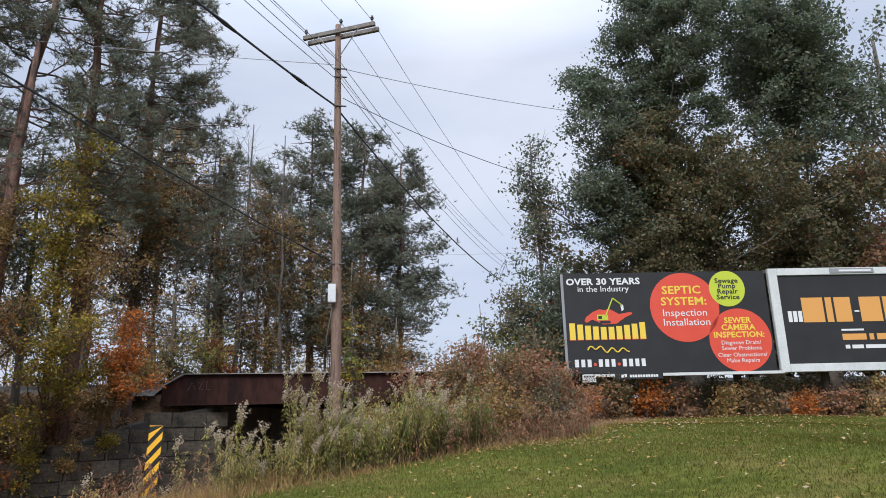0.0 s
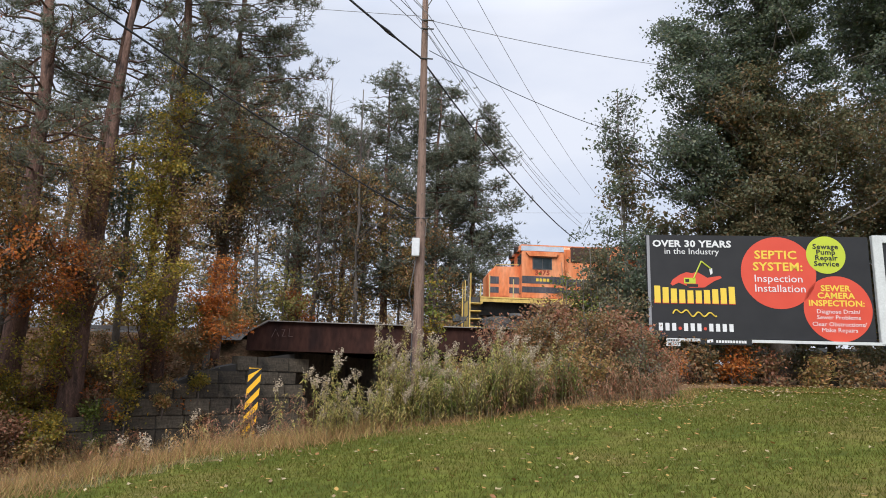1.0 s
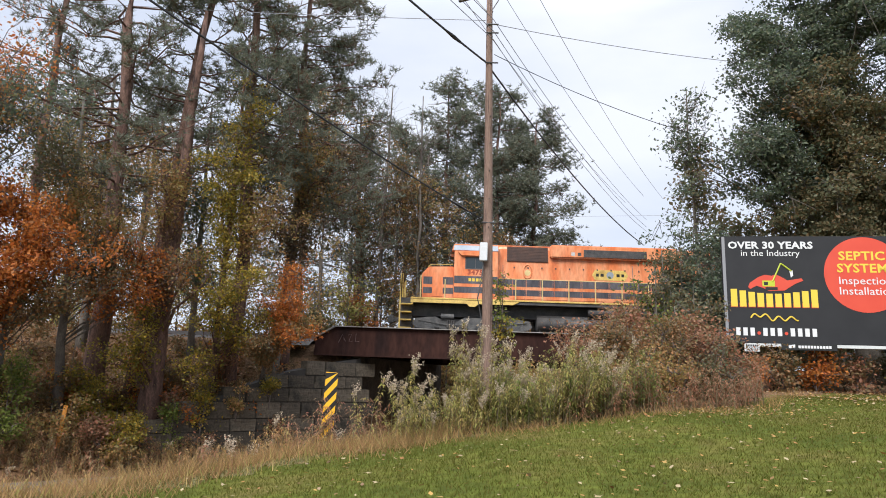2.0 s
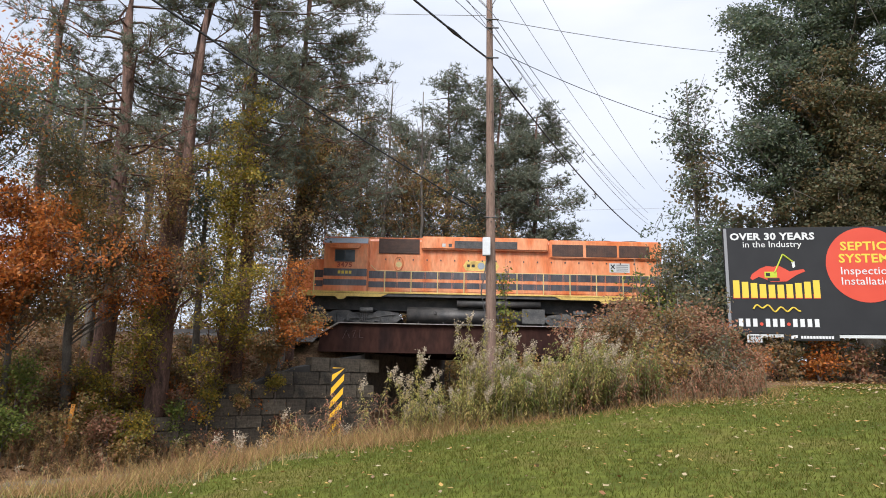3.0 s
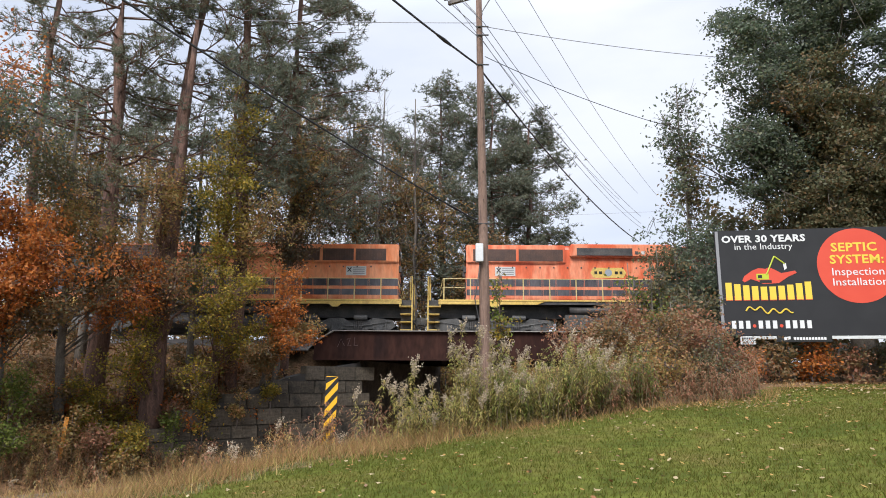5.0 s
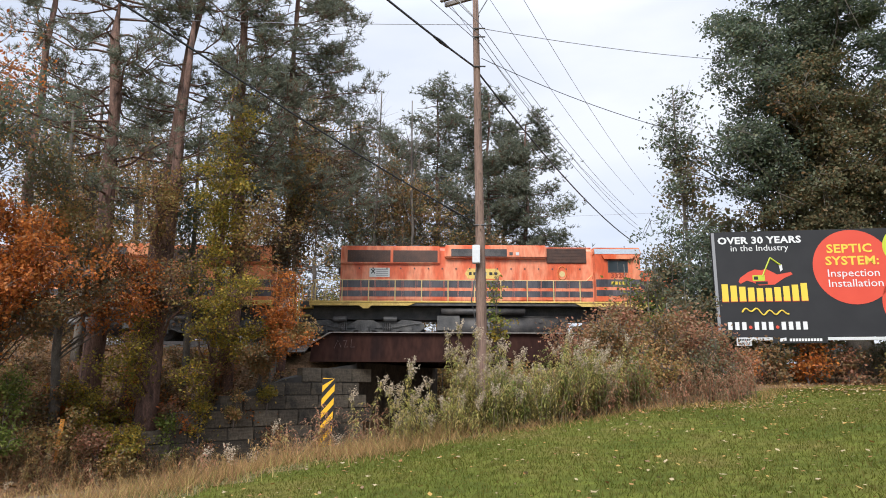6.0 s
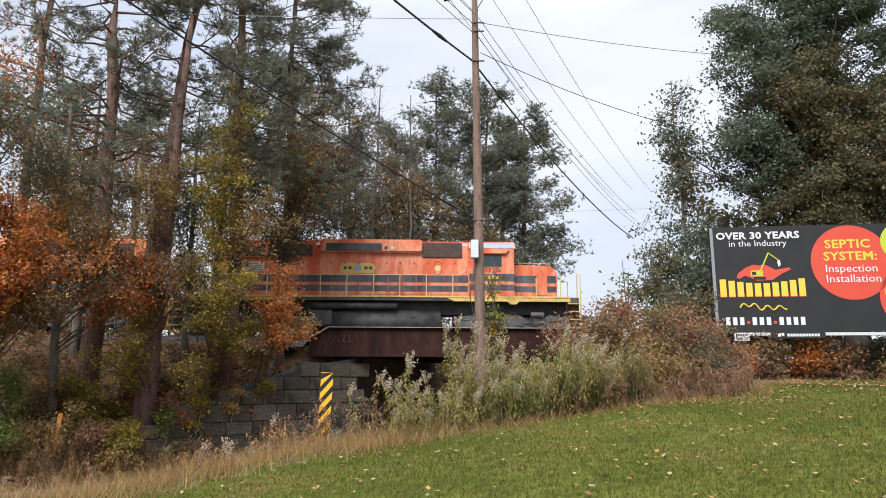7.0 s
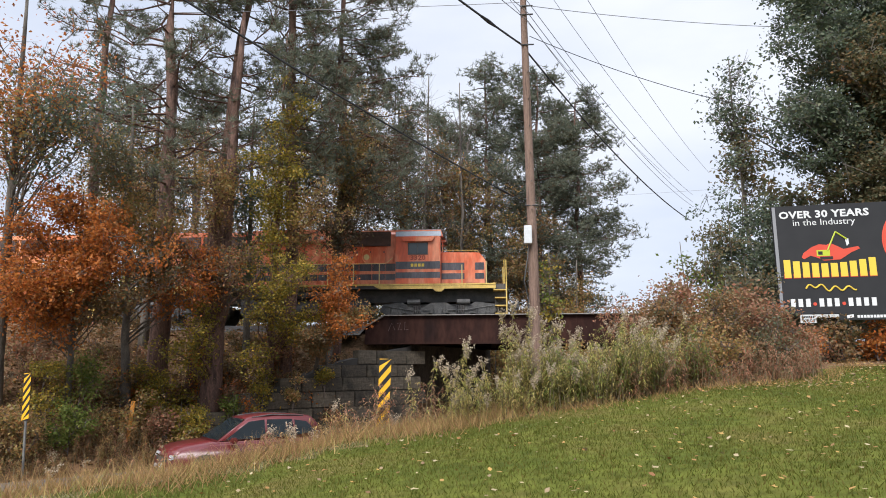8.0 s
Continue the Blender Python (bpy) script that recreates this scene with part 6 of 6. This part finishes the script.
x, y = scatter(235000, -5.5, 15.5, 4.2, 20.5, lambda x, y: (perp(x, y) < -8.7) & (y < lawn_edge(x) + 0.3) & (RNG.uniform(size=len(x)) < np.clip(9 / y, 0.25, 1) ** 1.0))
blades("lawn_grass", "short mown green lawn grass", "grass", x, y, 0.045, 0.006, 0.7, "grass")
x, y = scatter(70000, -14, 5, 6, 17, lambda x, y: (perp(x, y) > -9.5 + 0.45 * np.sin(x * 2.1) + 0.35 * RNG.normal(size=len(x))) & (perp(x, y) < -3.9))
blades("dry_grass", "tall dry straw-coloured grass on the bank", "grass", x, y, 0.27, 0.006, 0.6, "straw", 0.6)
x, y = scatter(9000, -14, 5, 6, 17, lambda x, y: (perp(x, y) > -9.8) & (perp(x, y) < -5.5))
blades("verge_grass", "green and olive grass mixed into the dry bank", "grass", x, y, 0.24, 0.007, 0.5, "goldenrod")
x, y = scatter(9000, -3.2, 9, 10.5, 18, lambda x, y: (np.abs(y - lawn_edge(x)) < 0.45) & (perp(x, y) < -5.5))
blades("dry_grass", "dry grass fringe along the lawn", "grass", x, y, 0.2, 0.007, 0.7, "straw")
x, y = scatter(9000, -20, 0, 14, 25, lambda x, y: (perp(x, y) > 3.9) & (perp(x, y) < 5.7))
blades("verge_grass", "weedy dry grass on the road's far verge", "grass", x, y, 0.3, 0.009, 0.7, "straw")


def fallen(name, label, n, x0, x1, y0, y1, keep, size):
    x, y = scatter(n, x0, x1, y0, y1, keep)
    p = np.stack([x, y, ground(x, y) + 0.045], -1)
    m = len(p)
    a = RNG.uniform(0, 6.283, m)
    s = (size * RNG.uniform(0.5, 1.3, m))[:, None]
    d = np.stack([np.cos(a), np.sin(a), RNG.normal(size=m) * 0.25], -1) * s
    e = np.stack([-np.sin(a), np.cos(a), RNG.normal(size=m) * 0.25], -1) * s * 0.75
    q = np.stack([p - d, p - d * 0.2 - e, p + d * 0.3 - e * 0.8, p + d, p + d * 0.3 + e * 0.8, p - d * 0.2 + e], 1)
    tagged(quick_mesh(name, q, 6, "litter"), label, "leaves", kind="stuff")


fallen("fallen_leaves", "scattered fallen autumn leaves on the lawn", 2600, -4, 16, 4.5, 20, lambda x, y: (perp(x, y) < -8.8) & (y < lawn_edge(x)), 0.028)


def lobed_leaves(n):
    """Large curled maple leaves lying on the lawn."""
    x, y = scatter(n, -3, 12, 5, 17, lambda x, y: (perp(x, y) < -9.0) & (y < lawn_edge(x)))
    faces = []
    for px, py, pz in zip(x, y, ground(x, y)):
        s, turn, curl = RNG.uniform(0.035, 0.07), RNG.uniform(0, 6.283), RNG.uniform(-0.5, 0.9)
        ring = []
        for k in range(12):
            a = turn + k * math.pi / 6
            rr = s * ((1.0 if k % 4 == 0 else 0.75) if k % 2 == 0 else 0.5) * RNG.uniform(0.75, 1.1)
            ring.append((px + rr * math.cos(a), py + rr * math.sin(a), pz + 0.05 + curl * rr * math.cos(2 * (a - turn)) * 0.5 + abs(curl) * 0.01))
        faces.append(ring)
    tagged(quick_mesh("fallen_leaves", faces, 12, "litter"), "large lobed brown maple leaves on the lawn", "leaves", kind="stuff")


lobed_leaves(210)
fallen("fallen_leaves", "thick drift of fallen leaves under the billboards", 12000, 4, 24, 13, 23, lambda x, y: (y > lawn_edge(x) - 1.9 + 1.0 * RNG.normal(size=len(x))) & (y < 22), 0.03)
fallen("leaf_litter", "brown leaf litter over the wooded bank", 9000, -20, -4, 17, 29, lambda x, y: perp(x, y) > 4.4, 0.07)


def goldenrod(label, spots, h0, h1, seed_head, leafm):
    """Stalks with narrow drooping leaves, and seed plumes on some."""
    leaves, plumes, stems = [], [], bmesh.new()
    for x, y in spots:
        z = float(ground(x, y))
        h = RNG.uniform(h0, h1) * (0.85 + 0.75 * noise.noise(Vector((x * 1.6, y * 1.6, 2.0))))
        lean = RNG.normal(size=2) * 0.17 * h
        top = np.array([x + lean[0], y + lean[1], z + h])
        b = np.array([x, y, z - 0.05])
        mid = (b + top) / 2 + [-lean[0] * 0.25, -lean[1] * 0.25, 0.05 * h]
        tube(stems, [b, mid, top], [0.008, 0.006, 0.003], 3)
        k = int(56 * h)
        f = RNG.uniform(0.12, 1.0, k) ** 0.85
        o = b + (top - b) * f[:, None]
        a = RNG.uniform(0, 6.283, k)
        ln = (RNG.uniform(0.08, 0.18, k) * (1.25 - 0.55 * f))[:, None]
        d = np.stack([np.cos(a), np.sin(a), RNG.uniform(-0.3, 0.7, k)], -1)
        side = np.stack([-np.sin(a), np.cos(a), np.zeros(k)], -1) * 0.0125
        leaves.append(np.stack([o, o + d * ln * 0.5 + side, o + d * ln - [0, 0, 0.05], o + d * ln * 0.5 - side], 1))
        if RNG.uniform() < seed_head:
            for arm in range(5):
                e = unit(1)[0] * [0.13, 0.13, 0.05] + [0.04, 0, -0.02]
                u = RNG.uniform(0, 1, (26, 1))
                g = top - [0, 0, 0.12] + [0, 0, 0.24] * u + e * u + RNG.normal(size=(26, 3)) * 0.02
                plumes.append(leaf_quads(g, 0.034, 0.7))
    root = tagged(part("goldenrod", stems, "stem"), label, "weeds", kind="stuff")
    quick_mesh("foliage", np.concatenate(leaves), 4, leafm, root)
    if plumes:
        quick_mesh("seed_plumes", np.concatenate(plumes), 4, "plume", root)


def spots(n, x0, x1, off0, off1):
    x = RNG.uniform(x0, x1, n)
    return list(zip(x, lawn_edge(x) + RNG.uniform(off0, off1, n)))


goldenrod("tall goldenrod gone to gray seed along the lawn", spots(270, 0.3, 3.8, 0.4, 2.4), 0.7, 1.5, 0.14, "goldenrod")
goldenrod("dense green goldenrod stalks along the lawn", spots(160, 0.9, 4.8, 0.4, 2.2), 0.6, 1.35, 0.06, "green")
goldenrod("low yellow-green goldenrod at the thicket's end", spots(80, -0.9, 0.8, 0.4, 1.9), 0.4, 1.1, 0.2, "goldenrod")
goldenrod("taller goldenrod stalks with pale plumes", spots(26, 0.35, 1.25, 1.0, 2.2), 1.5, 2.1, 1.0, "goldenrod")
goldenrod("sparse goldenrod stalks with pale plumes", spots(9, -1.6, -0.5, 0.8, 1.8), 0.9, 1.5, 0.9, "goldenrod")
goldenrod("taller goldenrod stalks with pale plumes", spots(34, 1.6, 4.4, 1.2, 2.6), 1.35, 1.65, 1.0, "goldenrod")
goldenrod("brown weed stalks at the lawn's edge", spots(190, 2.5, 7.5, 0.3, 1.6), 0.4, 0.9, 0.0, "russet")
goldenrod("reddish dry weeds on the road bank", [(RNG.uniform(-4.6, -1.2), RNG.uniform(13.4, 15.8)) for _ in range(240)], 0.6, 1.3, 0.04, "russet")
goldenrod("straw-coloured weeds beside the road", [(q, RNG.uniform(0, 1) * 3.0 + 13.6 + 0.78 * q * 0.5) for q in RNG.uniform(-10.5, -2.0, 520)], 0.35, 0.85, 0.02, "straw")
goldenrod("olive weeds beside the road", [(q, RNG.uniform(0, 1) * 3.0 + 13.2 + 0.78 * q * 0.5) for q in RNG.uniform(-8.0, -2.0, 90)], 0.4, 0.9, 0.02, "olive")
goldenrod("reddish brown weeds beside the road", [(q, RNG.uniform(0, 1) * 2.6 + 13.4 + 0.39 * q) for q in RNG.uniform(-9.0, -2.4, 200)], 0.35, 0.8, 0.0, "russet")
for kind_of, count, h0, h1 in (("olive", 220, 0.4, 1.0), ("russet", 260, 0.4, 0.9), ("oak_brown", 220, 0.3, 0.9), ("straw", 160, 0.3, 0.7)):
    u, v = RNG.uniform(-2, 13, count), RNG.uniform(3.8, 5.6, count)
    goldenrod("brown and olive weeds at the foot of the wooded bank", [tuple(wall_frame(a, b, 0)[:2]) for a, b in zip(u, v) if a > 1.5 or b > 5.0 or RNG.uniform() < 0.4], h0, h1, 0.02, kind_of)
for kind_of, count, h0, h1 in (("olive", 260, 0.4, 1.0), ("russet", 260, 0.3, 0.9), ("straw", 200, 0.3, 0.7), ("oak_brown", 220, 0.3, 0.9)):
    u, v = RNG.uniform(-6, 14, count), RNG.uniform(4.2, 8.5, count)
    goldenrod("tangled autumn weeds on the wooded road bank", [(ROAD_P[0] + ROAD_D[0] * a + ROAD_N[0] * b, ROAD_P[1] + ROAD_D[1] * a + ROAD_N[1] * b) for a, b in zip(u, v) if b > 6.3 or a > 3.0 or b < 5.4], h0, h1, 0.03, kind_of)


# ---- what moves ----
TRAIN = [(0.0, 28.2), (0.5, 25.15), (1.0, 22.08), (1.5, 19.0), (2.2, 14.7), (2.8, 11.0), (3.5, 6.68), (4.0, 3.6), (4.5, 0.58), (5.2, -3.5), (5.8, -6.96), (6.5, -10.99), (7.0, -13.91), (7.5, -16.85), (8.0, -19.8)]


def motions():
    walk(loco_a, [(t, pose(x, TRACK_Y, RAIL_Z, 0, 0, 180)) for t, x in TRAIN])
    walk(loco_b, [(t, pose(x + 3.61, TRACK_Y, RAIL_Z)) for t, x in TRAIN])
    ts, xs = zip(*TRAIN)
    for loco, way in ((loco_a, 1), (loco_b, -1)):
        for w in [c for c in loco.children if c.name.startswith("wheelset")]:
            p = w.location.copy()
            walk(w, [(k / 10, Matrix.Translation(p) @ pose(0, 0, 0, 0, way * math.degrees((xs[0] - float(np.interp(k / 10, ts, xs))) / 0.5), 0)) for k in range(81)])
    heading = math.degrees(math.atan2(ROAD_D[1], ROAD_D[0]))

    def at(t):
        s = 0.35 - 17.0 * (8.0 - t)
        return pose(ROAD_P[0] + ROAD_D[0] * s + ROAD_N[0] * 0.9, ROAD_P[1] + ROAD_D[1] * s + ROAD_N[1] * 0.9, -0.115, 0, 0, heading)

    walk(car, [(t, at(t)) for t in (0.0, 4.0, 8.0)])
    for w in [c for c in car.children if c.name.startswith("wheel")]:
        p = w.location.copy()
        walk(w, [(k / 30, Matrix.Translation(p) @ pose(0, 0, 0, 0, k / 30 * 17.0 / 0.34 * 57.2958 * 0.9, 0)) for k in range(241)])


motions()
